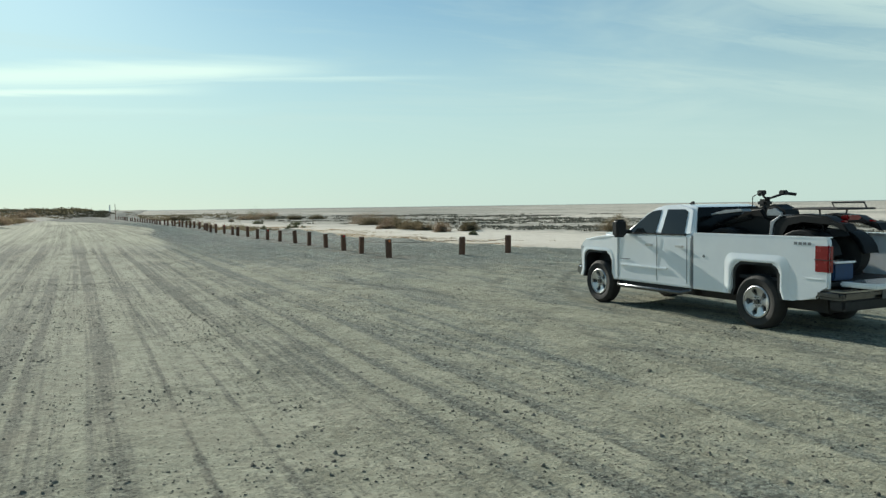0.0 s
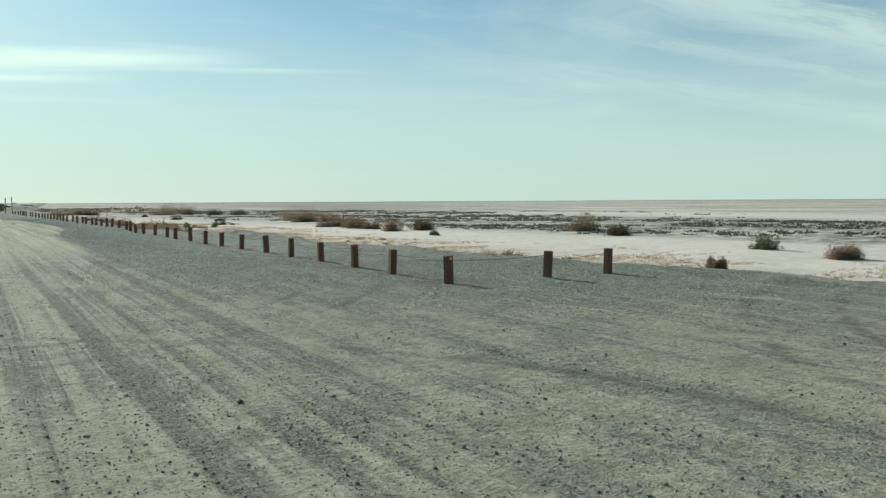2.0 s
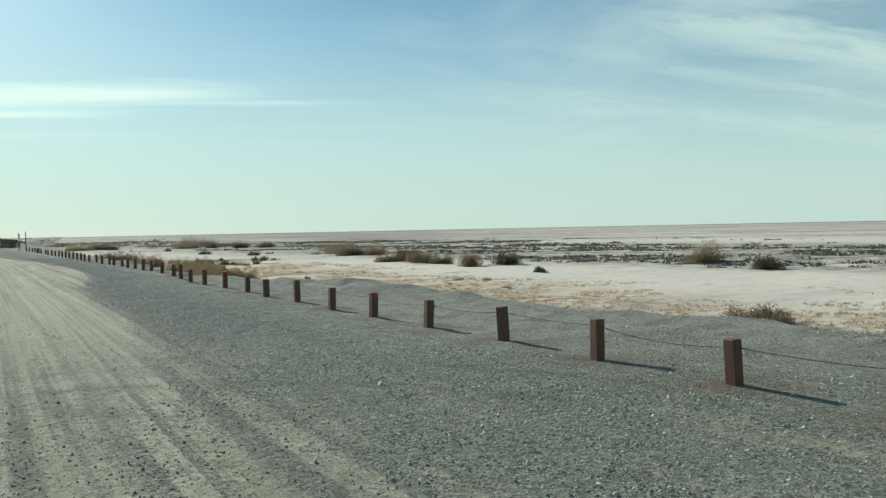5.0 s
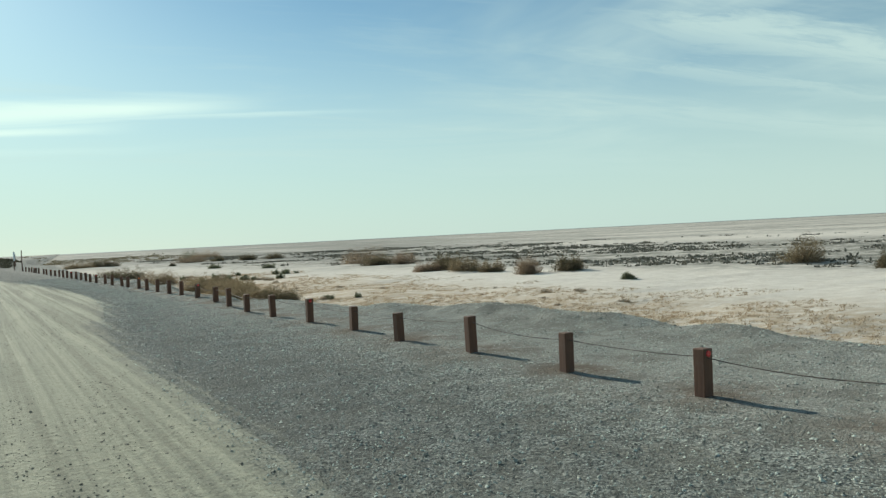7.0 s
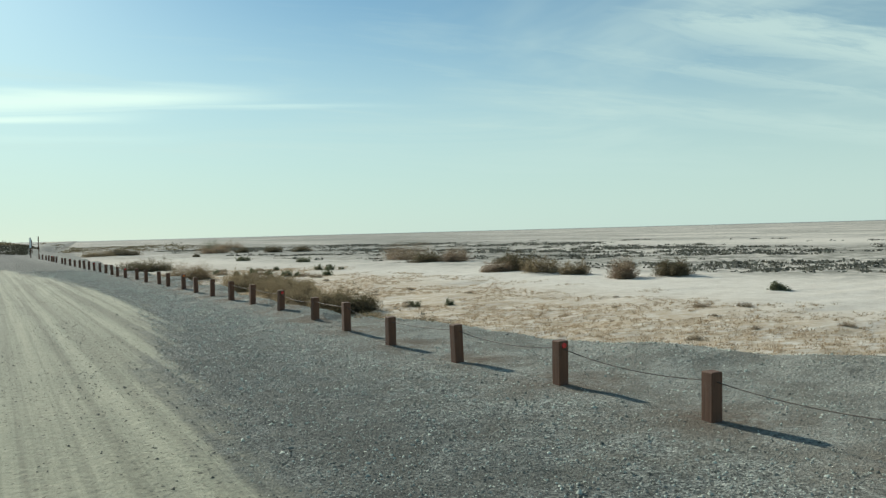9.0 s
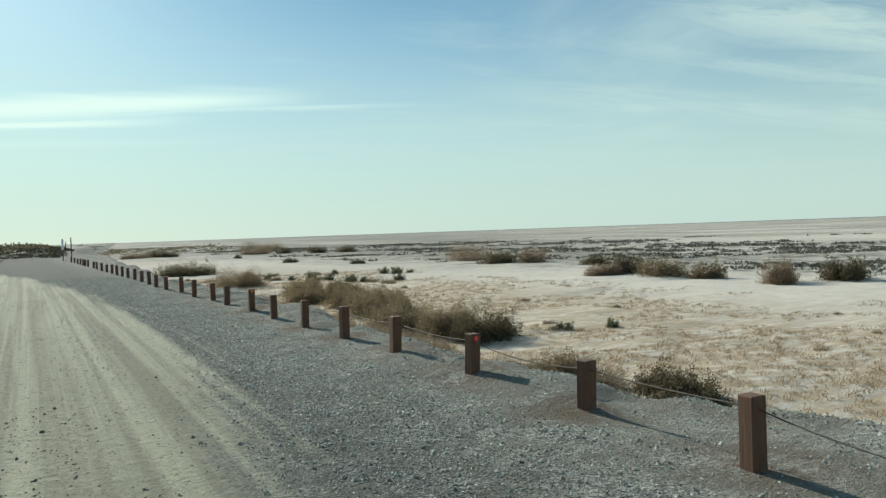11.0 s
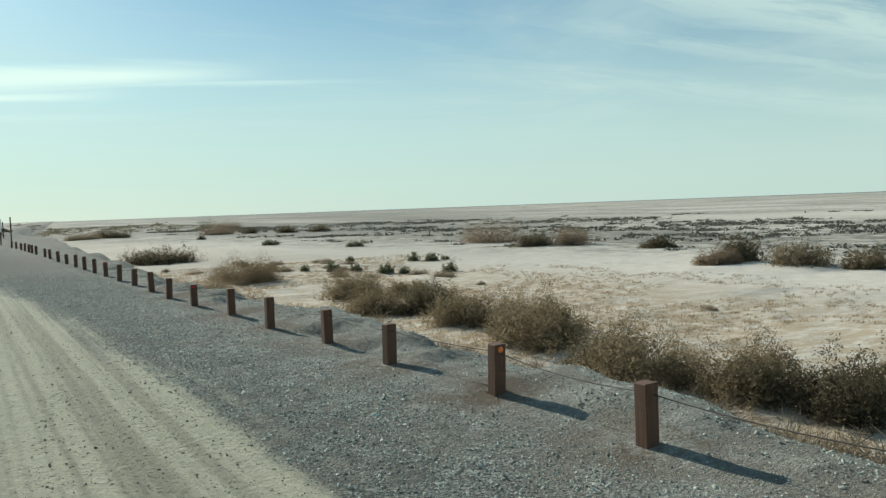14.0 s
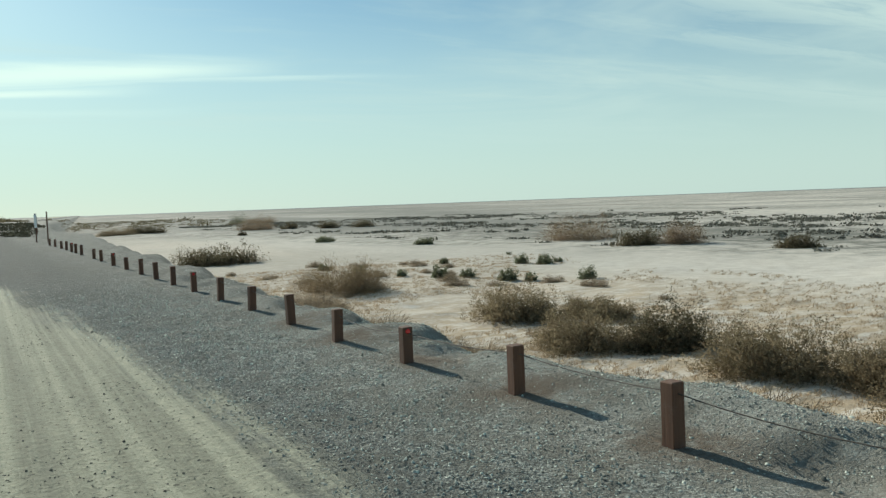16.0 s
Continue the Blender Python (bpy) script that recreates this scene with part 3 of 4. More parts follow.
def crown_points(rs, lobes, n):
    c, r, top = lobes
    k = rs.choice(len(r), n, p=r / r.sum())
    v = unit(rs.normal(size=(n, 3)))
    v[:, 2] = np.abs(v[:, 2])
    rr = rs.uniform(0, 1, n) ** 0.5 * (1 + 0.07 * rs.normal(size=n))
    p = np.stack([c[k, 0] + v[:, 0] * r[k] * rr, c[k, 1] + v[:, 1] * r[k] * rr, np.maximum(0.03, top[k] * v[:, 2] * rr)], 1)
    return p, k


def shrub(name, label, w, d, h, seed, leaf_mat, leaves, leaf, twigs, twig_len=0.22, twig_w=0.012, group="", twig_mat=None):
    rs = np.random.RandomState(seed)
    ob = tagged(new(name), label, "shrub", group)
    lobes = lobes_of(rs, w, d, h)
    # stems
    tips, _ = crown_points(rs, lobes, int(26 + 8 * w))
    tris, verts = [], []
    for tip in tips:
        root = np.array([tip[0] * 0.25, tip[1] * 0.25, -0.08]) + rs.normal(size=3) * (0.06, 0.06, 0)
        mid = root * 0.5 + tip * 0.5 + rs.normal(size=3) * 0.06 * h
        for a, b, ra, rb in ((root, mid, 0.016, 0.010), (mid, tip, 0.010, 0.003)):
            ax = unit(b - a)
            s = unit(np.cross(ax, (0.3, 0.7, 0.2)))
            q = np.cross(ax, s)
            i = len(verts)
            for e, rad in ((a, ra), (b, rb)):
                for j in range(3):
                    t = 2 * np.pi * j / 3
                    verts.append(tuple(e + rad * (np.cos(t) * s + np.sin(t) * q)))
            tris += [(i + j, i + (j + 1) % 3, i + 3 + (j + 1) % 3, i + 3 + j) for j in range(3)]
    mesh_object("stem", verts, tris, TWIG, ob)
    if twigs:
        p, _ = crown_points(rs, lobes, twigs)
        out = unit(p * (1, 1, 0.6) + (0, 0, 0.35 * h) + rs.normal(size=p.shape) * 0.45 * h)
        quads_object("twig_layer", blades(p, out, twig_len * rs.uniform(0.5, 1.3, twigs), np.full(twigs, twig_w), rs), twig_mat or BROWN, ob, "fine dry brown twigs")
    if leaves:
        tuft, _ = crown_points(rs, lobes, max(40, leaves // (34 if w < 5 else 10)))
        p = tuft[rs.randint(0, len(tuft), leaves)] + rs.normal(size=(leaves, 3)) * min(0.10, 0.04 + 0.022 * h) * (1, 1, 1.25)
        p[:, 2] = np.maximum(p[:, 2], 0.02)
        a = unit(rs.normal(size=p.shape) + (0, 0, 0.5))
        q = blades(p, a, leaf * rs.uniform(0.6, 1.5, leaves), leaf * 0.5 * rs.uniform(0.6, 1.3, leaves), rs)
        # denser sprays deep inside the crown
        n = max(60, leaves // 14)
        p, _ = crown_points(rs, lobes, n)
        p *= (0.8, 0.8, 0.72)
        big = leaf * rs.uniform(1.6, 3.2, n)
        q = np.concatenate([q, blades(p, unit(rs.normal(size=p.shape) + (0, 0, 0.4)), big, big * 0.6, rs)])
        quads_object("foliage", q, leaf_mat, ob)
    return ob


def place(ob, x, y, turn=0.0, size=1.0, sink=0.04):
    ob.matrix_basis = pose(x, y, ground_at(x, y) - sink, 0, 0, turn) @ Matrix.Scale(size, 4)
    return ob


OLIVE_LABEL = "dense olive-brown saltbush growing at the foot of the bank"
FUZZ_LABEL = "dry brown fuzzy twiggy bush standing on pale sand"
DARK_LABEL = "dark green-brown bush standing on the pale flat"
# x, y, width across, depth, height, turn, kind
NEAR = ((11.8, 112.2, 3.6, 4.4, 1.4, 20, "o"), (14.3, 110.6, 2.6, 2.8, 1.0, 50, "o"), (11.2, 106.8, 3.2, 4.0, 1.5, 0, "o"),
        (12.5, 105.0, 2.6, 2.8, 1.6, 30, "d"), (12.2, 101.2, 3.8, 3.6, 1.45, 10, "o"), (13.2, 98.8, 2.8, 2.6, 1.2, 0, "o"),
        (11.7, 96.2, 3.6, 3.8, 1.65, 70, "o"), (11.6, 92.2, 3.6, 4.2, 1.55, 0, "o"), (12.4, 89.4, 2.8, 2.6, 1.35, 0, "o"),
        (13.3, 87.4, 3.2, 2.8, 1.3, 40, "d"), (10.8, 78.2, 2.0, 2.6, 0.85, 0, "o"), (12.1, 75.6, 2.2, 2.6, 1.0, 0, "d"), (9.5, 124.9, 5.0, 6.2, 1.95, 0, "f"))
for i, (x, y, w, d, h, turn, kind) in enumerate(NEAR):
    h *= 1.12
    if kind == "o":
        s = shrub("saltbush", OLIVE_LABEL, w, d, h, 100 + i, OLIVE, 19000, 0.055, 3200, 0.24, 0.009, "bushes below the bank")
    elif kind == "d":
        s = shrub("saltbush", "dark leafy saltbush growing at the foot of the bank", w, d, h, 100 + i, DUSK, 15000, 0.058, 3000, 0.2, 0.009, "bushes below the bank")
    else:
        s = shrub("brown_bush", FUZZ_LABEL, w, d, h, 100 + i, OLIVE, 5000, 0.045, 17000, 0.30, 0.012)
    place(s, x, y, turn)

FAR = ((44.2, 153.0, 7.6, 8.5, 2.6, 0, "f"), (41.6, 141.4, 4.2, 4.0, 1.75, 0, "d"), (44.6, 139.2, 4.0, 4.2, 1.75, 0, "f"),
       (46.4, 129.2, 3.4, 2.8, 1.1, 0, "d"), (35.6, 112.0, 3.2, 2.2, 1.0, 0, "f"), (38.2, 113.0, 3.2, 3.0, 1.9, 0, "d"),
       (37.8, 108.2, 3.6, 3.2, 1.8, 0, "o"), (39.2, 105.0, 2.4, 2.2, 1.15, 0, "o"), (39.6, 98.6, 3.4, 2.6, 1.5, 0, "f"),
       (42.6, 97.0, 3.2, 2.8, 1.55, 0, "d"), (57.2, 83.4, 4.4, 4.0, 2.1, 0, "o"), (54.6, 73.4, 4.0, 2.6, 1.25, 0, "d"),
       (46.0, 47.8, 2.0, 1.9, 1.25, 0, "g"), (44.2, 40.4, 2.2, 1.8, 0.95, 0, "f"), (31.2, 38.2, 1.0, 0.9, 0.55, 0, "f"),
       (24.3, 47.8, 3.0, 1.8, 0.7, 0, "f"), (25.6, 43.2, 0.9, 0.8, 0.6, 0, "d"), (7.9, 151.8, 8.6, 5.0, 1.65, 0, "d"),
       (25.2, 180.6, 2.6, 2.0, 0.85, 0, "g"), (44.0, 343.0, 6.0, 6.0, 4.2, 0, "g"), (49.0, 330.0, 11.0, 8.0, 2.6, 0, "f"),
       (45.0, 244.0, 5.0, 4.5, 1.9, 0, "d"), (51.0, 240.0, 5.5, 4.5, 2.1, 0, "d"), (38.0, 250.0, 4.0, 3.5, 1.4, 0, "d"),
       (4.5, 262.0, 8.0, 6.0, 2.0, 0, "o"), (11.0, 272.0, 9.0, 6.0, 2.3, 0, "d"), (32.0, 255.0, 8.0, 6.0, 2.0, 0, "f"),
       (23.6, 225.0, 1.8, 1.6, 1.0, 0, "d"), (30.8, 163.0, 2.0, 1.6, 0.8, 0, "g"), (37.0, 81.6, 1.2, 1.0, 0.55, 0, "g"),
       (-26.0, 150.0, 9.0, 7.0, 2.3, 0, "f"), (-36.0, 165.0, 8.0, 7.0, 2.6, 0, "o"), (-22.0, 172.0, 6.0, 5.0, 1.5, 0, "f"),
       (-14.6, 92.0, 4.4, 5.0, 0.9, 0, "f"), (-18.5, 98.0, 5.0, 5.0, 1.2, 0, "f"), (-16.0, 112.0, 5.0, 6.0, 0.9, 0, "o"), (-17.5, 130.0, 5.0, 7.0, 0.8, 0, "f"))
LABELS = {"f": ("brown_bush", FUZZ_LABEL), "d": ("dark_bush", DARK_LABEL), "o": ("saltbush", "broad olive-brown saltbush standing on the pale flat"),
          "g": ("green_bush", "pale grey-green rounded bush standing on sand")}
for i, (x, y, w, d, h, turn, kind) in enumerate(FAR):
    name, label = LABELS[kind]
    w, d, h = w * 1.16, d * 1.16, h * (1.4 if kind == "f" else 1.25)
    k = 0.7 + 0.15 * w
    leaf = 0.07 + 0.0035 * w
    counts = {"f": (1300, 5200), "d": (7200, 900), "o": (4600, 1800), "g": (4400, 0)}[kind]
    s = shrub(name, label, w, d, h, 300 + i, {"f": OLIVE, "d": DUSK, "o": OLIVE, "g": GREY}[kind], int(counts[0] * k), leaf, int(counts[1] * k), 0.24, 0.024, "bushes on the flat", TAN if kind == "f" else None)
    place(s, x, y, turn)

# small repeats: low grey-green bushes, brown clumps under the bank, clumps on the sand
rng = random.Random(11)
little_green = [shrub("green_bush", "small round grey-green bush on pale sand", 1.2, 1.1, 0.85, 500 + i, GREY, 2200, 0.075, 0, 0.2, 0.012, "small green bushes") for i in range(3)]
GREEN_AT = ((24.1, 132.1, 0.95), (24.9, 130.3, 1.1), (26.5, 131.3, 0.65), (22.0, 121.9, 1.0), (18.7, 124.4, 1.1), (19.6, 123.6, 0.85), (16.2, 127.7, 1.1),
            (17.4, 126.6, 0.9), (15.0, 130.5, 0.8), (13.4, 133.0, 0.8), (20.4, 136.0, 0.7), (16.6, 87.5, 0.62), (18.4, 87.0, 0.55), (12.4, 137.5, 0.8), (27.8, 140.0, 0.5))
for i, (x, y, size) in enumerate(GREEN_AT):
    ob = little_green[i] if i < 3 else copy_thing(little_green[i % 3], Matrix())
    place(ob, x, y, rng.uniform(0, 360), size)

clumps = [shrub("brown_clump", "low dry brown twiggy clump at the foot of the bank", 2.0, 1.8, 0.75, 600 + i, OLIVE, 400, 0.040, 2200, 0.27, 0.011, "dry clumps", FUZZ) for i in range(3)]
at = []
y = 73.0
while y < 122:
    for k in range(2):
        if k == 0 and y > 74:
            at.append((float(fence_x(y)) + float(np.interp(y, BANK_Y, BANK_W)) + rng.uniform(1.3, 1.8), y + rng.uniform(-0.6, 0.6), rng.uniform(0.6, 0.95)))
        at.append((float(fence_x(y)) + float(np.interp(y, BANK_Y, BANK_W)) + 1.9 + 1.5 * k + rng.uniform(-0.4, 1.0), y + rng.uniform(-0.8, 0.8), rng.uniform(0.8, 1.35)))
    y += 1.7
for k in range(26):
    yy = rng.uniform(112, 142)
    at.append((float(fence_x(yy)) + rng.uniform(7, 20), yy, rng.uniform(0.35, 0.8)))
for k in range(14):
    yy = rng.uniform(60, 100)
    at.append((float(fence_x(yy)) + rng.uniform(11, 24), yy, rng.uniform(0.25, 0.5)))
for i, (x, y, size) in enumerate(at):
    ob = clumps[i] if i < 3 else copy_thing(clumps[i % 3], Matrix())
    place(ob, x, y, rng.uniform(0, 360), size)


# straw grass over the sand, dark scrub out on the flat, far scrub beyond the track
def grass():
    rs = np.random.RandomState(21)
    n = 24000
    y = rs.uniform(14, 140, n)
    v = rs.beta(1.1, 1.6, n) * 27
    x = fence_x(y) + np.interp(y, BANK_Y, BANK_W) + 1.2 + v
    keep = value_noise(x, y, 2.6, 31) + 0.7 * value_noise(x, y, 7.0, 32) > -0.12 + 0.03 * (v - 14)
    x, y = x[keep], y[keep]
    z = ground_z(x, y)
    k = 11
    m = len(x)
    tall = np.repeat(rs.uniform(0.06, 0.17, m), k)
    base = np.repeat(np.stack([x, y, z], 1), k, 0) + rs.normal(size=(m * k, 3)) * (0.09, 0.06, 0)
    a = unit(rs.normal(size=(m * k, 3)) * (0.5, 0.5, 0.25) + (0.15, -0.05, 0.8))
    q = blades(base + a * (tall * 0.45)[:, None], a, tall * rs.uniform(0.7, 1.4, m * k), np.full(m * k, 0.016), rs)
    tagged(quads_object("dry_grass", q, STRAW), "straw-coloured dry grass tufts on pale sand", "grass", kind="stuff")


def scrub(name, label, x, y, size, mat, k, seed, leaf=1.0):
    rs = np.random.RandomState(seed)
    m = len(x)
    z = ground_z(x, y)
    s = np.repeat(size, k)
    off = rs.normal(size=(m * k, 3)) * (0.5, 0.5, 0.13) * s[:, None]
    off[:, 2] = np.abs(off[:, 2])
    p = np.repeat(np.stack([x, y, z], 1), k, 0) + off
    a = unit(rs.normal(size=(m * k, 3)) + (0, 0, 0.3))
    tagged(quads_object(name, blades(p, a, leaf * s * rs.uniform(0.4, 0.9, m * k), leaf * s * rs.uniform(0.2, 0.45, m * k), rs), mat), label, "scrub", kind="stuff")


def flat_scrub():
    rs = np.random.RandomState(33)
    n = 26000
    y = rs.uniform(10, 330, n)
    x = fence_x(y) + rs.uniform(40, 170, n)
    u = x - fence_x(y)
    d = step(u + 0.16 * (y - 60), 46, 56) * (1 - step(u, 100, 165))
    g = value_noise(x + 0.5 * y, (y - 0.5 * x) * 0.4, 9.0, 41) + 0.6 * value_noise(x, y, 3.2, 42)
    keep = g > 0.85 - 0.85 * d
    keep &= rs.uniform(0, 1, n) < 0.75
    x, y = x[keep], y[keep]
    scrub("low_scrub", "low dark scrub and stones strewn over the pale flat", x, y, rs.uniform(0.35, 0.85, len(x)), FLATS, 9, 34)


def far_scrub():
    rs = np.random.RandomState(44)
    n = 2600
    y = rs.uniform(170, 620, n)
    x = -15 - 0.035 * (y - 170) - rs.uniform(0, 1, n) ** 1.6 * 170
    x2, y2 = rs.uniform(-14, 60, 500), rs.uniform(320, 620, 500)
    x, y = np.concatenate([x, x2]), np.concatenate([y, y2])
    scrub("far_scrub", "dark desert scrub along the far side of the track", x, y, rs.lognormal(0.25, 0.4, len(x)), DUSK, 30, 45, 0.4)
    # dense dark scrub added in place of the bank slope's own shade
    x, y = -8 - rs.uniform(0, 1, 3000) ** 1.3 * 60, rs.uniform(198, 240, 3000)
    scrub("bank_scrub", "low dark scrub added to darken the bank at the track's end", x, y, rs.uniform(0.35, 0.75, 3000), DARK, 8, 46)


grass()
flat_scrub()
far_scrub()


# loose stones: the gravel of the bank, pebbles on the track
def stones(name, label, x, y, size, mat, seed):
    rs = np.random.RandomState(seed)
    n = len(x)
    base = np.array([(1, 0, -0.3), (0, 1, -0.3), (-1, 0, -0.3), (0, -1, -0.3), (0.45, 0.1, 0.62), (-0.4, -0.1, 0.55)], float)
    v = base[None] * rs.uniform(0.65, 1.25, (n, 6, 1)) * size[:, None, None] * 0.5 * np.stack([np.ones(n), rs.uniform(0.6, 1.0, n), rs.uniform(0.55, 0.95, n)], -1)[:, None]
    v += rs.normal(size=v.shape) * size[:, None, None] * 0.09
    t = rs.uniform(0, 2 * np.pi, n)
    c, s = np.cos(t)[:, None], np.sin(t)[:, None]
    v = np.stack([v[..., 0] * c - v[..., 1] * s, v[..., 0] * s + v[..., 1] * c, v[..., 2]], -1)
    v += np.stack([x, y, ground_z(x, y) + size * 0.10], -1)[:, None]
    f = np.array([(0, 1, 4), (1, 5, 4), (1, 2, 5), (2, 3, 5), (3, 4, 5), (3, 0, 4)])
    idx = (f[None] + 6 * np.arange(n)[:, None, None]).reshape(-1).astype(np.int32)
    me = bpy.data.meshes.new(name)
    me.vertices.add(6 * n)
    me.vertices.foreach_set("co", v.astype(np.float32).ravel())
    me.loops.add(len(idx))
    me.loops.foreach_set("vertex_index", idx)
    me.polygons.add(6 * n)
    me.polygons.foreach_set("loop_start", np.arange(0, 18 * n, 3, dtype=np.int32))
    me.update(calc_edges=True)
    me.materials.append(mat)
    return tagged(new(name, me), label, "stones", kind="stuff")


def spread():
    rs = np.random.RandomState(55)
    n = 370000
    y = 20 + 105 * rs.uniform(0, 1, n) ** 1.05
    u = rs.uniform(0, 1, n) * (np.interp(y, BANK_Y, BANK_W) + 1.2 - np.interp(y, LANE_Y, LANE_U)) + np.interp(y, LANE_Y, LANE_U) - 0.2
    x = fence_x(y) + u
    edge = step(u - np.interp(y, LANE_Y, LANE_U), -0.4, 1.2)
    bare = 0.55 * np.exp(-((u - 0.1) / 0.6) ** 2)
    keep = rs.uniform(0, 1, n) < (0.66 + 0.34 * value_noise(x, y, 0.5, 61) + 0.12 * value_noise(x, y, 1.7, 67)) * (0.35 + 0.65 * edge) * (1 - bare) * (1 - 0.25 * step(u, -0.6, 0.8)) * (1 - step(y, 108, 125)) * step(y + 1.2 * u, 16, 32) * (1 - 0.93 * np.exp(-(np.hypot(u - 0.1, ((y - 26.74 + 1.364) % 2.727) - 1.364) / 0.85) ** 2))
    x, y = x[keep], y[keep]
    stones("gravel", "crushed grey gravel on the bank beside the track", x, y, rs.lognormal(-3.66, 0.36, len(x)), GRAVEL, 56)
    n = 60000
    y = rs.uniform(6, 118, n)
    x = fence_x(y) + np.interp(y, LANE_Y, LANE_U) - rs.uniform(-0.6, 9, n)
    keep = value_noise(x * 1.8, y * 0.25, 1.0, 63) + 0.4 * value_noise(x, y, 0.7, 64) > -0.1 + 0.3 * rs.normal(size=n)
    x, y = x[keep], y[keep]
    y2 = rs.uniform(2, 40, 58000)
    x2 = rs.uniform(-4, 15, 58000)
    k2 = (value_noise(x2, y2, 1.4, 65) + 0.6 * value_noise(x2, y2, 0.5, 66) > -0.05) & (x2 - fence_x(y2) < np.interp(y2, BANK_Y, BANK_W))
    x, y = np.concatenate([x, x2[k2]]), np.concatenate([y, y2[k2]])
    stones("pebbles", "scattered dark pebbles on the tan dirt track", x, y, rs.lognormal(-3.76, 0.36, len(x)), PEBBLE, 57)


spread()


# the parked pickup
def prism(profile, x0, x1, bevel=0.0, segments=2):
    """A side outline (y, z) drawn out from x0 to x1, its rim rounded."""
    bm = bmesh.new()
    a = [bm.verts.new((x0, y, z)) for y, z in profile]
    b = [bm.verts.new((x1, y, z)) for y, z in profile]
    n = len(profile)
    fa, fb = bm.faces.new(a), bm.faces.new(b[::-1])
    for i in range(n):
        bm.faces.new((a[i], b[i], b[(i + 1) % n], a[(i + 1) % n]))
    if bevel:
        rim = list({e for f in (fa, fb) for e in f.edges})
        bmesh.ops.bevel(bm, geom=rim, offset=bevel, segments=segments, affect="EDGES", clamp_overlap=True)
    return bm


def box(x0, x1, y0, y1, z0, z1, bevel=0.01, segments=2):
    bm = bmesh.new()
    bmesh.ops.create_cube(bm, size=1.0)
    for v in bm.verts:
        v.co = Vector((x0 + (v.co.x + 0.5) * (x1 - x0), y0 + (v.co.y + 0.5) * (y1 - y0), z0 + (v.co.z + 0.5) * (z1 - z0)))
    if bevel:
        bmesh.ops.bevel(bm, geom=list(bm.edges), offset=bevel, segments=segments, affect="EDGES")
    return bm


def tube(points, radius, sides=8):
    bm = bmesh.new()
    rings = []
    pts = [Vector(p) for p in points]
    for i, p in enumerate(pts):
        d = (pts[min(i + 1, len(pts) - 1)] - pts[max(i - 1, 0)]).normalized()
        s = d.cross(Vector((0.31, 0.17, 0.93))).normalized()
        q = d.cross(s)
        rings.append([bm.verts.new(p + radius * (math.cos(2 * math.pi * k / sides) * s + math.sin(2 * math.pi * k / sides) * q)) for k in range(sides)])
    for a, b in zip(rings, rings[1:]):
        for k in range(sides):
            bm.faces.new((a[k], a[(k + 1) % sides], b[(k + 1) % sides], b[k]))
    bm.faces.new(rings[0][::-1])
    bm.faces.new(rings[-1])
    return bm


def lathe(profile, sides=32, caps=True):
    """(x, r) turned about the x axis."""
    bm = bmesh.new()
    rings = [[bm.verts.new((x, r * math.cos(2 * math.pi * k / sides), r * math.sin(2 * math.pi * k / sides))) for k in range(sides)] for x, r in profile]
    for a, b in zip(rings, rings[1:]):
        for k in range(sides):
            bm.faces.new((a[k], a[(k + 1) % sides], b[(k + 1) % sides], b[k]))
    if caps:
        bm.faces.new(rings[0][::-1])
        bm.faces.new(rings[-1])
    return bm


def arc(cy, cz, r, a0, a1, n=12):
    return [(cy + r * math.cos(radians(a0 + (a1 - a0) * k / n)), cz + r * math.sin(radians(a0 + (a1 - a0) * k / n))) for k in range(n + 1)]


def glass_material():
    m, N = material("tinted_window_glass")
    p = N.add("ShaderNodeTexCoord").outputs["Object"]
    b = N.add("ShaderNodeBsdfPrincipled", Base_Color=(0.012, 0.016, 0.018, 1), Roughness=0.04)
    N.put(b, "Roughness", N.span(N.noise(p, 6.0, 3.0), 0.3, 0.8, 0.03, 0.09))
    N.add("ShaderNodeOutputMaterial", i0=b)
    return m


PAINT = plain("white_car_paint", (0.87, 0.905, 0.925), 0.22, vary=0.03, scale=3.0, coat=1.0)
GLASS = glass_material()
DEEP_GLASS = plain("black_tinted_glass", (0.006, 0.007, 0.008), 0.12, vary=0.2, spec=0.15)
BLACK = plain("black_plastic", (0.014, 0.014, 0.015), 0.6, vary=0.3)
UNDER = plain("dusty_underbody", (0.03, 0.028, 0.026), 0.9, vary=0.3)
RUBBER = plain("tyre_rubber", (0.035, 0.033, 0.031), 0.85, vary=0.35, scale=30, bump=0.4)
CHROME = plain("chrome", (0.36, 0.37, 0.38), 0.10, 1.0, vary=0.08)
GUNMETAL = plain("dark_chrome", (0.13, 0.135, 0.14), 0.22, 0.9, vary=0.2)
ALLOY = plain("machined_alloy", (0.62, 0.61, 0.60), 0.38, 0.75, vary=0.12)
LAMP = plain("red_lamp_plastic", (0.26, 0.004, 0.006), 0.25, vary=0.25, scale=6, coat=0.25)
CLEAR = plain("headlamp_plastic", (0.55, 0.57, 0.58), 0.1, vary=0.15, coat=0.8)
DISC = plain("grey_brake_disc", (0.12, 0.12, 0.12), 0.5, 0.6, vary=0.3)
MARK = plain("grey_decal", (0.16, 0.17, 0.18), 0.5, vary=0.1)
LINER = plain("black_bed_liner", (0.03, 0.03, 0.031), 0.85, vary=0.3)


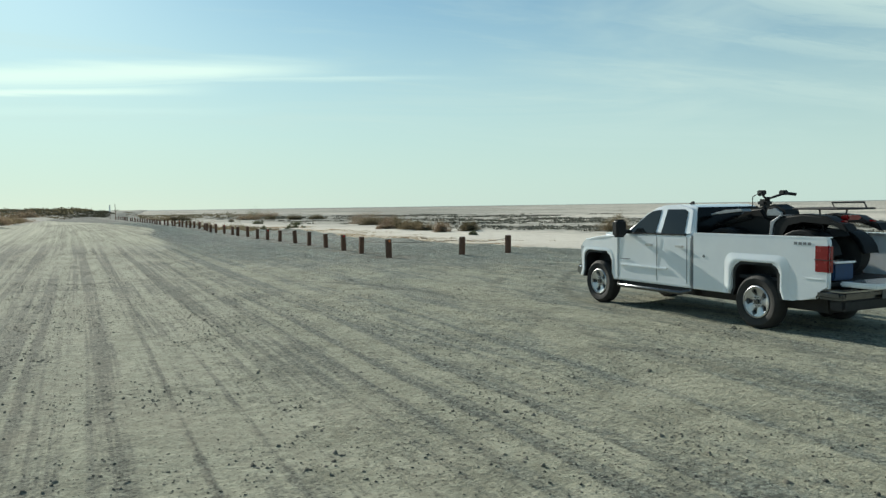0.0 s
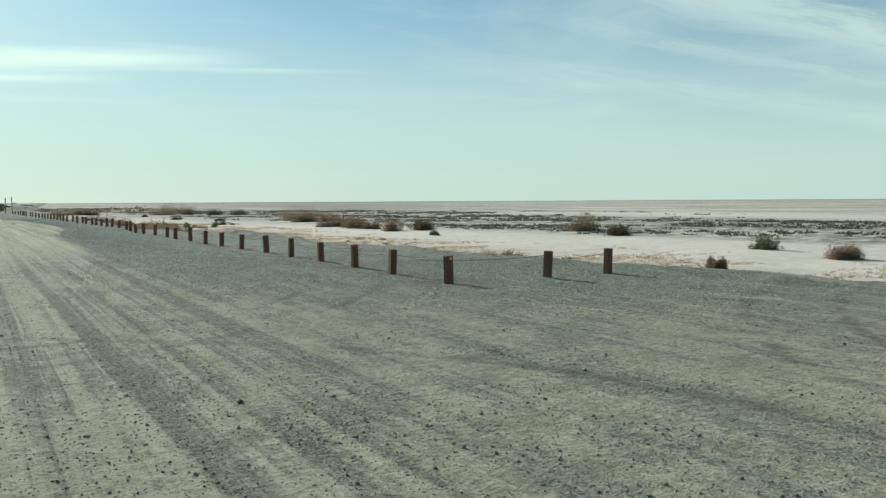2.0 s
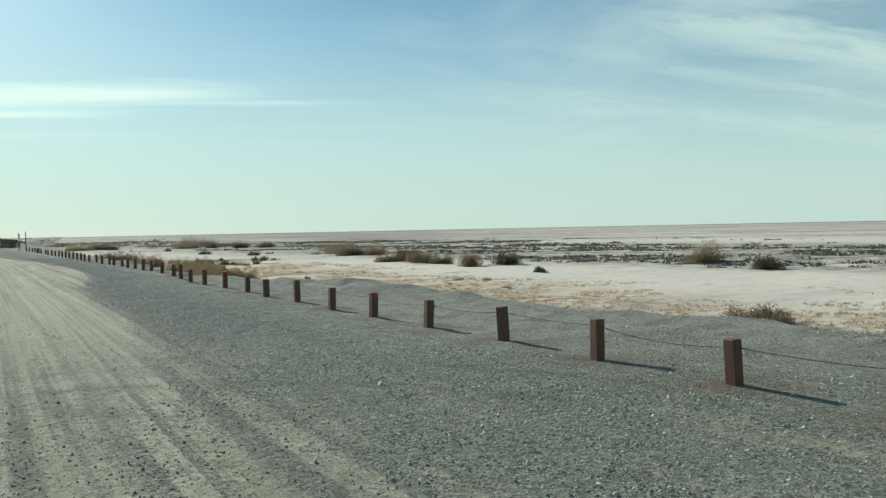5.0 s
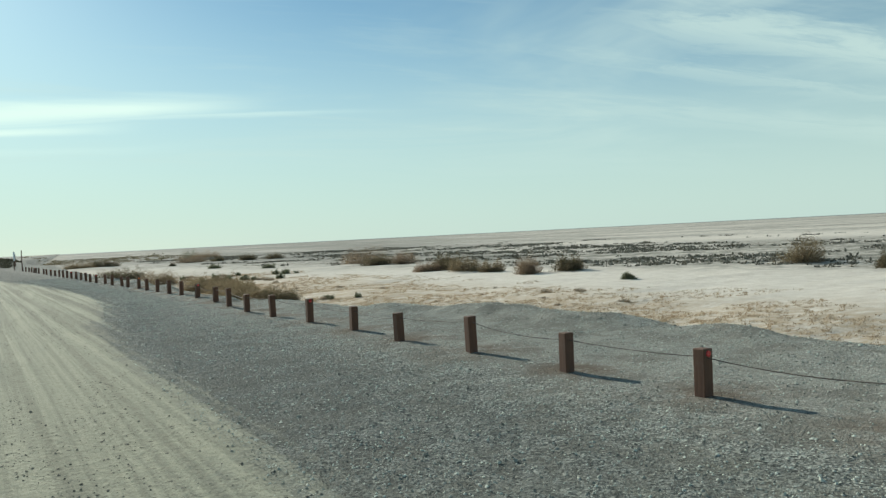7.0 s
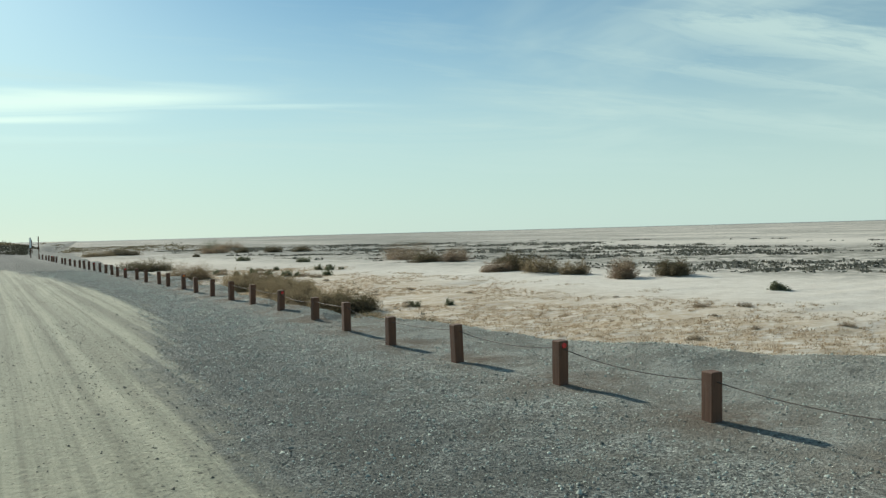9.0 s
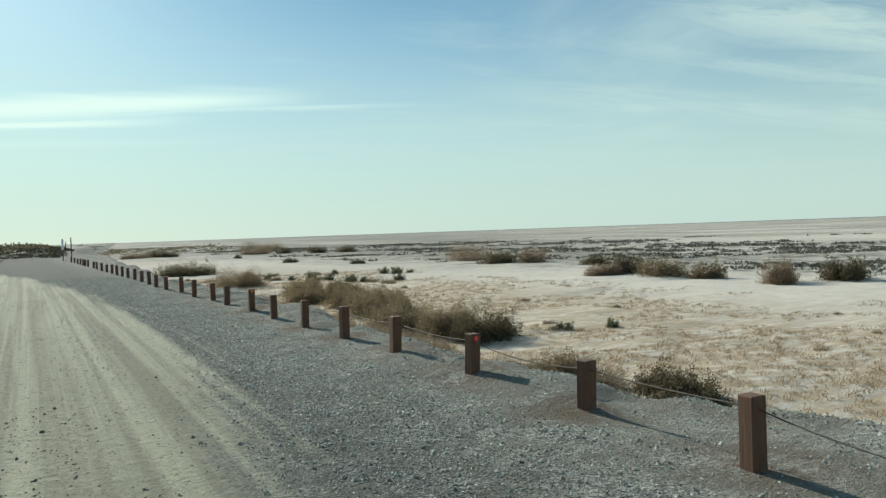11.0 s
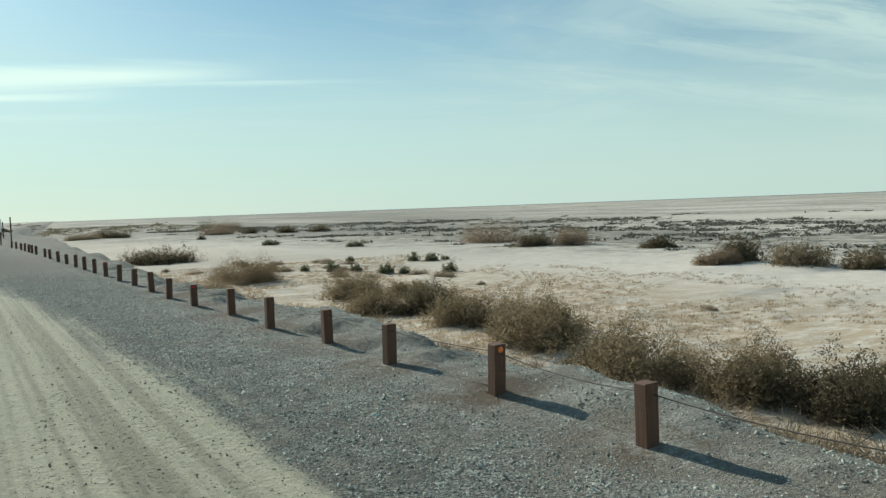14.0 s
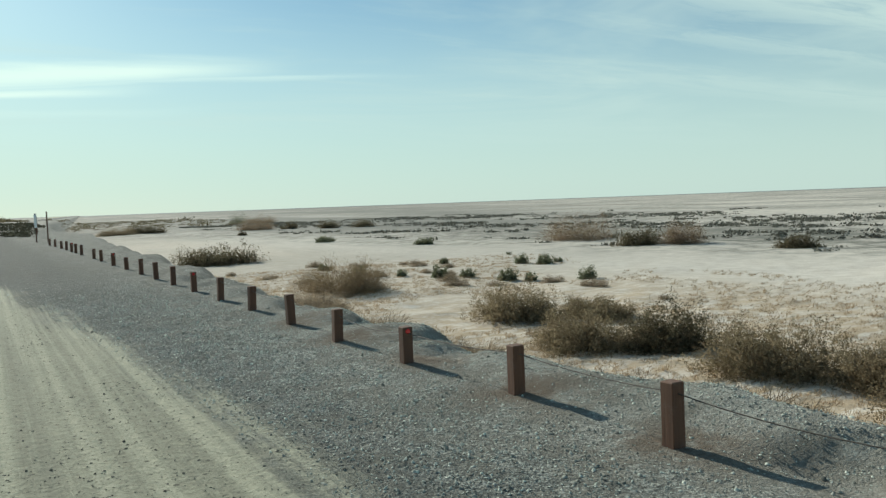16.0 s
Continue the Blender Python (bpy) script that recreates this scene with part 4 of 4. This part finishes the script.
def wheel(parent, x, y, r=0.405, w=0.26, side=-1):
    """side -1: the outer face towards -x."""
    h = w / 2
    prof = [(-h + 0.03, r * 0.585), (-h, r * 0.68), (-h - 0.005, r * 0.86), (-h + 0.03, r * 0.965), (-h * 0.6, r), (h * 0.6, r), (h - 0.03, r * 0.965), (h, r * 0.8), (h - 0.03, r * 0.585)]
    bm = lathe(prof, 40, False)
    ob = part("wheel", bm, RUBBER, parent, "black all-terrain tyre", smooth=True)
    ob.matrix_basis = pose(x, y, r - 0.01, 0, 0, 0 if side < 0 else 180) @ pose(0, 0, 0, 17)
    rim_r = r * 0.60
    bm = lathe([(-h + 0.01, rim_r), (-h + 0.0, rim_r * 0.93), (-h + 0.03, rim_r * 0.88), (0.03, rim_r * 0.84), (0.03, rim_r)], 32, False)
    part("rim", bm, ALLOY, ob, "bright alloy rim", smooth=True)
    part("brake", lathe([(-0.03, rim_r * 0.84), (0.02, rim_r * 0.84)], 24), DISC, ob)
    # five broad spokes with pockets between them, eight wheel nuts round a dark cap
    for k in range(5):
        a = 2 * math.pi * k / 5 + 0.3
        bm = bmesh.new()
        rows = []
        for rr, half, xx in ((rim_r * 0.34, 0.50, -h + 0.050), (rim_r * 0.50, 0.42, -h + 0.040), (rim_r * 0.74, 0.36, -h + 0.024), (rim_r * 0.86, 0.60, -h + 0.016), (rim_r * 0.97, 0.63, -h + 0.012)):
            row = []
            for t in (-1.0, -0.6, 0.0, 0.6, 1.0):
                an = a + half * t
                row.append((bm.verts.new((xx + 0.012 * t * t, rr * math.cos(an), rr * math.sin(an))), bm.verts.new((xx + 0.055, rr * math.cos(an), rr * math.sin(an)))))
            rows.append(row)
        for r0, r1 in zip(rows, rows[1:]):
            for c in range(4):
                bm.faces.new((r0[c][0], r0[c + 1][0], r1[c + 1][0], r1[c][0]))
            for c in (0, 4):
                bm.faces.new((r0[c][0], r1[c][0], r1[c][1], r0[c][1]))
        part("spoke", bm, ALLOY, ob, smooth=True)
    part("hub", lathe([(-h + 0.045, 0.02), (-h + 0.045, rim_r * 0.37), (-h + 0.09, rim_r * 0.40)], 24), ALLOY, ob, smooth=True)
    part("centre_cap", lathe([(-h + 0.012, 0.01), (-h + 0.012, rim_r * 0.14), (-h + 0.05, rim_r * 0.18)], 20), GUNMETAL, ob, "dark centre cap", smooth=True)
    for k in range(8):
        an = 2 * math.pi * k / 8
        bm = lathe([(-h + 0.022, 0.005), (-h + 0.022, 0.010), (-h + 0.05, 0.013)], 6)
        bmesh.ops.translate(bm, verts=bm.verts, vec=(0, rim_r * 0.27 * math.cos(an), rim_r * 0.27 * math.sin(an)))
        part("wheel_nut", bm, CHROME, ob)
    return ob


def shape_in(bm, z0, z1, x_top, x_bottom):
    """Lean the sides in from x_bottom at z0 to x_top at z1."""
    for v in bm.verts:
        t = min(1, max(0, (v.co.z - z0) / (z1 - z0)))
        v.co.x *= (x_bottom + (x_top - x_bottom) * t) / x_bottom


def pane(corners, thick, mat, parent, name="window", label=""):
    """A thin pane with four or more corners, drawn inwards from them."""
    bm = bmesh.new()
    p = [Vector(c) for c in corners]
    n = (p[1] - p[0]).cross(p[2] - p[0]).normalized()
    a = [bm.verts.new(v + n * thick * 0.5) for v in p]
    b = [bm.verts.new(v - n * thick * 0.5) for v in p]
    bm.faces.new(a)
    bm.faces.new(b[::-1])
    for i in range(len(p)):
        bm.faces.new((a[i], b[i], b[(i + 1) % len(p)], a[(i + 1) % len(p)]))
    return part(name, bm, mat, parent, label)


def arch_outline(cy, z0, top, half, n=6):
    """A squarish wheel opening with rounded upper corners, from the front foot to the rear one."""
    r = 0.16
    return ([(cy + half + 0.05, z0), (cy + half, z0 + 0.12)] + arc(cy + half - r, top - r, r, 0, 90, n) + arc(cy - half + r, top - r, r, 90, 180, n)
            + [(cy - half, z0 + 0.12), (cy - half - 0.05, z0)])


def lip_outline(cy, z0, top, half, wide):
    return arch_outline(cy, z0, top, half) + arch_outline(cy, z0, top + wide, half + wide)[::-1]


def flare(cy, z0, top, half, wide, sx, s, out):
    """A wheel arch that swells softly out of the body side, with a lip turned in at the opening."""
    bm = bmesh.new()
    rows = []
    for k in range(-1, 9):
        t = max(0, k) / 8
        rise = 1 - t * t * (3 - 2 * t)
        x = s - 0.05 if k < 0 else s - 0.004 + (out + 0.004) * rise - (0.008 if k == 0 else 0)
        rows.append([bm.verts.new((sx * x, y, z)) for y, z in arch_outline(cy, z0, top + wide * t * 0.8, half + wide * t)])
    for a, b in zip(rows, rows[1:]):
        for i in range(len(a) - 1):
            bm.faces.new((a[i], a[i + 1], b[i + 1], b[i]))
    return bm


def pickup():
    t = tagged(new("pickup_truck"), "white pickup truck parked on gravel with its tailgate down", "truck")
    F, R, S = 1.93, -1.83, 0.935
    # bonnet and wings
    front = [(1.36, 0.47)] + arch_outline(F + 0.03, 0.47, 0.985, 0.42)[::-1] + [(2.46, 0.50), (2.58, 0.60), (2.63, 0.80), (2.64, 0.98), (2.58, 1.12), (2.42, 1.20), (1.9, 1.265), (1.36, 1.32)]
    bm = prism(front, -S, S, 0.045, 3)
    for v in bm.verts:
        if v.co.y > 2.0:
            v.co.x *= 1 - 0.10 * min(1, (v.co.y - 2.0) / 0.6) ** 2
    part("front_body", bm, PAINT, t, smooth=True)
    part("bonnet_bulge", box(-0.52, 0.52, 1.36, 2.38, 1.12, 1.31, 0.06, 3), PAINT, t, smooth=True)
    # cab below the windows
    bm = prism([(-0.50, 0.47), (1.36, 0.47), (1.36, 1.335), (-0.50, 1.335)], -S, S, 0.03, 2)
    shape_in(bm, 1.05, 1.34, 0.92, 0.935)
    part("cab", bm, PAINT, t, smooth=True)
    # roof and pillars
    bm = prism([(1.26, 1.32), (0.74, 1.70), (0.60, 1.79), (0.38, 1.835), (0.05, 1.85), (-0.22, 1.84), (-0.38, 1.80), (-0.50, 1.32)], -0.905, 0.905, 0.05, 3)
    shape_in(bm, 1.32, 1.85, 0.70, 0.905)
    part("roof", bm, PAINT, t, smooth=True)

    def side_x(z):
        return 0.905 + (0.70 - 0.905) * (z - 1.32) / 0.53 + 0.004
    for sx in (-1, 1):
        for name, c in (("front_window", [(1.12, 1.355), (1.06, 1.41), (0.74, 1.665), (0.62, 1.735), (0.46, 1.755), (0.40, 1.755), (0.40, 1.355)]),
                        ("rear_window", [(0.25, 1.355), (0.25, 1.765), (-0.16, 1.765), (-0.24, 1.73), (-0.30, 1.355)])):
            pane([(sx * side_x(z), y, z) for y, z in c], 0.012, GLASS, t, name)
        # doors: seams, handles, mouldings
        for y in (1.34, 0.32, -0.40):
            part("door_seam", box(sx * 0.934 - 0.003, sx * 0.934 + 0.003, y - 0.004, y + 0.004, 0.54, 1.31, 0), MARK, t)
        for y in (0.50, -0.24):
            part("door_handle", box(sx * 0.95 - 0.018, sx * 0.95 + 0.018, y - 0.10, y + 0.10, 1.135, 1.175, 0.015), ALLOY, t, "chrome door handle", smooth=True)
        part("door_moulding", box(sx * 0.943 - 0.014, sx * 0.943 + 0.014, 0.05, 1.30, 0.74, 0.78, 0.01), PAINT, t, smooth=True)
        part("side_badge", box(sx * 0.938 - 0.004, sx * 0.938 + 0.004, 1.02, 1.27, 0.865, 0.88, 0), MARK, t)
        part("side_step", tube([(sx * 0.86, 1.40, 0.43), (sx * 0.98, 1.28, 0.385), (sx * 0.98, -0.32, 0.385), (sx * 0.86, -0.45, 0.43)], 0.036, 10), GUNMETAL, t, "dark chrome tubular side step", smooth=True)
        part("mirror_arm", box(min(sx * 0.86, sx * 1.08), max(sx * 0.86, sx * 1.08), 1.04, 1.13, 1.34, 1.40, 0.02), BLACK, t)
        part("mirror", box(min(sx * 1.02, sx * 1.24), max(sx * 1.02, sx * 1.24), 0.99, 1.17, 1.27, 1.59, 0.04, 3), BLACK, t, "tall black tow mirror", smooth=True)
        # bed side with its squared, flared arch
        rear = [(-0.53, 0.47)] + arch_outline(R + 0.02, 0.47, 0.985, 0.45) + [(-2.6, 0.50), (-2.84, 0.54), (-2.90, 0.68), (-3.03, 0.69), (-3.035, 1.34), (-3.01, 1.375), (-0.53, 1.375)]
        bm = prism(rear, min(sx * 0.86, sx * S), max(sx * 0.86, sx * S), 0.022, 2)
        part("bed_side", bm, PAINT, t, smooth=True)
        bm = flare(R + 0.02, 0.48, 0.99, 0.455, 0.19, sx, S, 0.024)
        part("wheel_arch", bm, PAINT, t, "flared white wheel arch", smooth=True)
        bm = flare(F + 0.03, 0.48, 0.99, 0.425, 0.09, sx, S, 0.008)
        part("wheel_arch", bm, PAINT, t, smooth=True)
        part("bed_crease", box(min(sx * 0.90, sx * 0.942), max(sx * 0.90, sx * 0.942), -2.98, -2.62, 0.78, 0.85, 0.03, 3), PAINT, t, smooth=True)
        part("window_trim", box(min(sx * 0.88, sx * 0.925), max(sx * 0.88, sx * 0.925), -0.34, 1.16, 1.332, 1.352, 0.006), BLACK, t, "black window trim")
        part("bed_gap", box(min(sx * 0.90, sx * 0.932), max(sx * 0.90, sx * 0.932), -0.535, -0.497, 0.47, 1.34, 0), MARK, t)
        part("lamp_divider", box(min(sx * 0.85, sx * 0.944), max(sx * 0.85, sx * 0.944), -3.053, -2.81, 1.075, 1.085, 0), BLACK, t)
        part("bed_rail", box(min(sx * 0.80, sx * 0.93), max(sx * 0.80, sx * 0.93), -3.0, -0.54, 1.373, 1.392, 0.008), PAINT, t)
        part("tail_light", box(min(sx * 0.84, sx * 0.941), max(sx * 0.84, sx * 0.941), -3.05, -2.80, 0.885, 1.30, 0.03, 3), LAMP, t, "red tail light", smooth=True)
        part("head_light", box(min(sx * 0.50, sx * 0.87), max(sx * 0.50, sx * 0.87), 2.42, 2.62, 0.86, 1.08, 0.03, 2), CLEAR, t, smooth=True)
        for k in range(4):
            part("bed_decal", box(sx * 0.937 - 0.003, sx * 0.937 + 0.003, -2.76 + 0.075 * k, -2.71 + 0.075 * k, 1.275, 1.31, 0), MARK, t)
    pane([(-0.80, 1.215, 1.36), (0.80, 1.215, 1.36), (0.68, 0.72, 1.725), (-0.68, 0.72, 1.725)], 0.012, GLASS, t, "windscreen")
    pane([(-0.80, -0.500, 1.37), (0.80, -0.500, 1.37), (0.68, -0.398, 1.80), (-0.68, -0.398, 1.80)], 0.02, DEEP_GLASS, t, "back_window")
    part("fuel_cap", lathe([(-0.942, 0.022), (-0.934, 0.026)], 16), MARK, t).matrix_basis = pose(0, -0.78, 1.02)
    part("bed_floor", box(-0.84, 0.84, -3.0, -0.53, 0.72, 0.77, 0), LINER, t)
    part("bed_front", box(-0.84, 0.84, -0.60, -0.53, 0.55, 1.37, 0.01), LINER, t)
    part("tailgate", box(-0.74, 0.74, -3.58, -3.05, 0.72, 0.79, 0.02), PAINT, t, "lowered white tailgate", smooth=True)
    part("rear_bumper", box(-0.93, 0.93, -3.26, -3.05, 0.55, 0.69, 0.05, 4), GUNMETAL, t, "dark chrome rear bumper", smooth=True)
    # the chrome bumper's highlight, modelled as a thin brighter strip
    part("bumper_highlight", box(-0.94, 0.94, -3.268, -3.06, 0.655, 0.675, 0.008), CHROME, t, "bright strip standing in for the bumper's highlight")
    for sx in (-1, 1):
        part("bumper_corner", box(min(sx * 0.78, sx * 0.955), max(sx * 0.78, sx * 0.955), -3.25, -2.84, 0.545, 0.685, 0.045, 3), GUNMETAL, t, smooth=True)
    part("bumper_valance", box(-0.88, 0.88, -3.23, -3.0, 0.40, 0.56, 0.03, 2), BLACK, t)
    part("bumper_step", box(-0.52, 0.52, -3.27, -3.07, 0.67, 0.712, 0.01), BLACK, t)
    part("number_plate", box(-0.15, 0.15, -3.272, -3.256, 0.54, 0.66, 0.004), MARK, t)
    part("front_bumper", box(-0.90, 0.90, 2.46, 2.70, 0.48, 0.68, 0.04, 3), CHROME, t, smooth=True)
    part("grille", box(-0.50, 0.50, 2.55, 2.665, 0.75, 1.09, 0.03, 2), BLACK, t)
    part("underbody", box(-0.72, 0.72, -2.9, 2.4, 0.33, 0.74, 0.03), UNDER, t)
    # dark box added below the sill to deepen the shade there
    part("sill_shade", box(-0.89, 0.89, -0.52, 1.40, 0.36, 0.475, 0.02), UNDER, t)
    part("roof_antenna", prism([(0.40, 1.83), (0.58, 1.80), (0.44, 1.90), (0.40, 1.90)], -0.02, 0.02, 0.005, 1), BLACK, t)
    for y in (F + 0.03, R + 0.02):
        for sx in (-1, 1):
            part("wheel_well", box(min(sx * 0.2, sx * 0.60), max(sx * 0.2, sx * 0.60), y - 0.62, y + 0.62, 0.42, 0.96, 0.02), BLACK, t, "dark wheel well lining")
            bm = prism(lip_outline(y, 0.46, 0.945, 0.385, 0.045), min(sx * 0.25, sx * 0.925), max(sx * 0.25, sx * 0.925), 0)
            part("wheel_well_rim", bm, BLACK, t)
    for y in (F, R):
        part("axle", tube([(-0.75, y, 0.37), (0.75, y, 0.37)], 0.06, 10), UNDER, t)
        wheel(t, -0.82, y, side=-1)
        wheel(t, 0.82, y, side=1)
    return t


ATV_BODY = plain("dark_plastic_fairing", (0.010, 0.011, 0.012), 0.5, vary=0.08, scale=3, spec=0.2)
ATV_GREY = plain("silver_plastic_fairing", (0.36, 0.38, 0.39), 0.3, vary=0.15)


def quad_bike():
    q = tagged(new("quad_bike"), "dark quad bike with a rear rack loaded in the truck bed", "quad bike")
    for y in (0.62, -0.64):
        for sx in (-1, 1):
            r, w = (0.30, 0.22) if y > 0 else (0.31, 0.27)
            bm = lathe([(-w / 2, r * 0.5), (-w / 2, r * 0.8), (-w / 2 + 0.04, r), (w / 2 - 0.04, r), (w / 2, r * 0.8), (w / 2, r * 0.5)], 24)
            ob = part("wheel", bm, RUBBER, q, smooth=True)
            ob.matrix_basis = pose(sx * 0.40, y, r)
            part("hub", lathe([(-w / 2 + 0.03, r * 0.48), (w / 2 - 0.03, r * 0.48)], 16), UNDER, ob)
            bm = prism(arc(y, 0.30, r + 0.04, 8, 172, 10) + arc(y, 0.30, r + 0.09, 172, 8, 10), sx * 0.40 - 0.16, sx * 0.40 + 0.16, 0.012, 1)
            part("mudguard", bm, ATV_BODY, q, smooth=True)
    part("frame", box(-0.16, 0.16, -0.75, 0.75, 0.26, 0.52, 0.05), UNDER, q)
    bm = prism([(0.86, 0.62), (0.92, 0.74), (0.62, 0.86), (0.30, 0.92), (0.22, 0.80), (-0.2, 0.72), (-0.80, 0.70), (-0.86, 0.60), (-0.2, 0.50), (0.4, 0.50)], -0.24, 0.24, 0.05, 3)
    part("fairing", bm, ATV_BODY, q, smooth=True)
    bm = prism([(0.90, 0.70), (0.86, 0.75), (0.40, 0.90), (0.34, 0.84)], -0.30, 0.30, 0.02, 2)
    part("front_cowl", bm, ATV_BODY, q, smooth=True)
    bm = prism([(0.80, 0.52), (0.84, 0.66), (0.66, 0.86), (0.46, 1.00), (0.24, 1.02), (0.12, 0.86), (0.10, 0.52)], -0.22, 0.22, 0.05, 3)
    part("front_shell", bm, ATV_BODY, q, smooth=True)
    for sx in (-1, 1):
        bm = prism([(-0.12, 0.50), (-0.14, 0.78), (-0.28, 0.89), (-0.60, 0.93), (-0.92, 0.90), (-1.10, 0.80), (-1.06, 0.76), (-0.88, 0.82), (-0.60, 0.84), (-0.36, 0.78), (-0.26, 0.60), (-0.24, 0.50)], min(sx * 0.20, sx * 0.45), max(sx * 0.20, sx * 0.45), 0.03, 3)
        part("rear_fender", bm, ATV_BODY, q, smooth=True)
        part("fender_flap", prism([(-0.98, 0.84), (-1.18, 0.80), (-1.24, 0.70), (-1.20, 0.69), (-1.10, 0.76), (-0.98, 0.79)], min(sx * 0.24, sx * 0.46), max(sx * 0.24, sx * 0.46), 0.015, 2), ATV_BODY, q, smooth=True)
        part("shock", tube([(sx * 0.22, -0.50, 0.40), (sx * 0.18, -0.42, 0.72)], 0.03, 8), UNDER, q, smooth=True)
        part("fender_blade", prism([(0.96, 0.90), (0.70, 0.965), (0.40, 0.99), (0.36, 0.95), (0.66, 0.92), (0.94, 0.88)], min(sx * 0.24, sx * 0.46), max(sx * 0.24, sx * 0.46), 0.012, 2), ATV_GREY, q, "silver-white front fender blade", smooth=True)
        part("brake_cable", tube([(sx * 0.26, 0.22, 1.24), (sx * 0.22, 0.38, 1.18), (sx * 0.12, 0.46, 1.02), (sx * 0.10, 0.42, 0.86)], 0.007, 6), BLACK, q)
        part("footrest", box(min(sx * 0.18, sx * 0.42), max(sx * 0.18, sx * 0.42), -0.18, 0.26, 0.34, 0.38, 0.01), UNDER, q)
    part("engine", box(-0.18, 0.18, -0.30, 0.24, 0.42, 0.74, 0.05, 2), UNDER, q, smooth=True)
    part("tail_block", box(-0.14, 0.14, -1.04, -0.92, 0.84, 0.91, 0.02, 2), LAMP, q, "red tail lamp block", smooth=True)
    part("fender_edge", prism([(-0.08, 0.50), (-0.10, 0.80), (-0.25, 0.905), (-0.29, 0.90), (-0.15, 0.78), (-0.13, 0.50)], -0.46, 0.46, 0.012, 1), ATV_GREY, q, "silver-grey edge of the rear fairing", smooth=True)
    part("tank", prism([(0.24, 0.80), (0.20, 1.02), (0.08, 1.06), (-0.10, 0.98), (-0.16, 0.80)], -0.20, 0.20, 0.05, 3), ATV_BODY, q, smooth=True)
    part("tank_panel", prism([(0.16, 0.88), (0.14, 0.98), (0.02, 1.00), (-0.08, 0.94), (-0.08, 0.88)], -0.205, 0.205, 0.01, 1), ATV_GREY, q, "silver-grey tank panel", smooth=True)
    part("seat", prism([(0.20, 0.76), (0.16, 0.86), (-0.2, 0.80), (-0.72, 0.86), (-0.78, 0.76)], -0.17, 0.17, 0.04, 3), BLACK, q, smooth=True)
    part("steering_post", tube([(0, 0.45, 0.80), (0, 0.28, 1.16)], 0.03), BLACK, q)
    part("handlebar", tube([(-0.40, 0.12, 1.21), (-0.26, 0.20, 1.23), (-0.08, 0.28, 1.16), (0.08, 0.28, 1.16), (0.26, 0.20, 1.23), (0.40, 0.12, 1.21)], 0.016), BLACK, q)
    for sx in (-1, 1):
        part("grip", tube([(sx * 0.40, 0.12, 1.21), (sx * 0.29, 0.19, 1.228)], 0.026), RUBBER, q)
        part("lever_box", box(sx * 0.24 - 0.05, sx * 0.24 + 0.05, 0.16, 0.26, 1.20, 1.28, 0.015), BLACK, q)
    part("instrument_pod", box(-0.09, 0.09, 0.26, 0.42, 1.02, 1.14, 0.035), BLACK, q)
    for name, y0, y1, z in (("rear_rack", -1.05, -0.42, 1.00),):
        part(name, tube([(-0.40, y0, z), (-0.40, y1, z), (0.40, y1, z), (0.40, y0, z), (-0.40, y0, z)], 0.014), BLACK, q, "black tubular rack")
        for k in range(5):
            x = -0.30 + 0.15 * k
            part("rack_bar", tube([(x, y0, z), (x, y1, z)], 0.010, 6), BLACK, q)
        for sx in (-1, 1):
            part("rack_leg", tube([(sx * 0.3, (y0 + y1) / 2, z), (sx * 0.2, (y0 + y1) / 2, 0.66)], 0.012, 6), BLACK, q)
    part("rack_hoop", tube([(-0.34, -0.98, 1.00), (-0.34, -0.94, 1.09), (0.34, -0.94, 1.09), (0.34, -0.98, 1.00)], 0.012), BLACK, q)
    for sx in (-1, 1):
        part("tail_light", box(sx * 0.30 - 0.04, sx * 0.30 + 0.04, -1.115, -1.06, 0.80, 0.84, 0.01), LAMP, q)
    return q


TRUCK = pose(10.76, 10.22, 0.0, 0, 0, 5.0)
truck_z = ground_at(10.76, 10.22)
truck = pickup()
truck.matrix_basis = Matrix.Translation((0, 0, truck_z)) @ TRUCK
quad = quad_bike()
quad.matrix_basis = Matrix.Translation((0, 0, truck_z + 0.775)) @ TRUCK @ pose(-0.08, -1.60, 0, 0.6, 0, 0) @ Matrix.Diagonal((1, 1.14, 1.0, 1))
BLUE = plain("blue_plastic", (0.018, 0.055, 0.14), 0.5, vary=0.15)
crate = tagged(new("crate"), "blue plastic crate standing in the truck bed", "crate")
part("crate_body", box(-0.20, 0.20, -0.13, 0.13, 0, 0.24, 0.02), BLUE, crate)
part("crate_rim", box(-0.22, 0.22, -0.15, 0.15, 0.23, 0.26, 0.01), PAINT, crate, "white crate rim")
crate.matrix_basis = Matrix.Translation((0, 0, truck_z + 0.792)) @ TRUCK @ pose(-0.56, -2.86, 0)


# sign poles at the fence's far end
def pole(x, y, h, r, label, board=False):
    p = tagged(new("pole"), label, "pole", "poles at the fence end")
    part("shaft", tube([(0, 0, -0.2), (0.01, 0, h * 0.5), (0, 0, h)], r, 10), TIMBER, p, smooth=True)
    if board:
        part("board", box(-0.13, 0.13, -0.05 - r, -0.01 - r, h - 1.5, h - 0.1, 0.01), PAINT, p, "weathered white board")
    p.matrix_basis = pose(x, y, ground_at(x, y))


pole(-6.1, 179.0, 3.0, 0.07, "tall timber pole with a white board beside the track", True)
pole(-5.0, 178.0, 3.1, 0.07, "tall dark timber pole beside the fence end")
pole(-7.2, 205.0, 2.6, 0.07, "tall dark timber pole farther down the track")
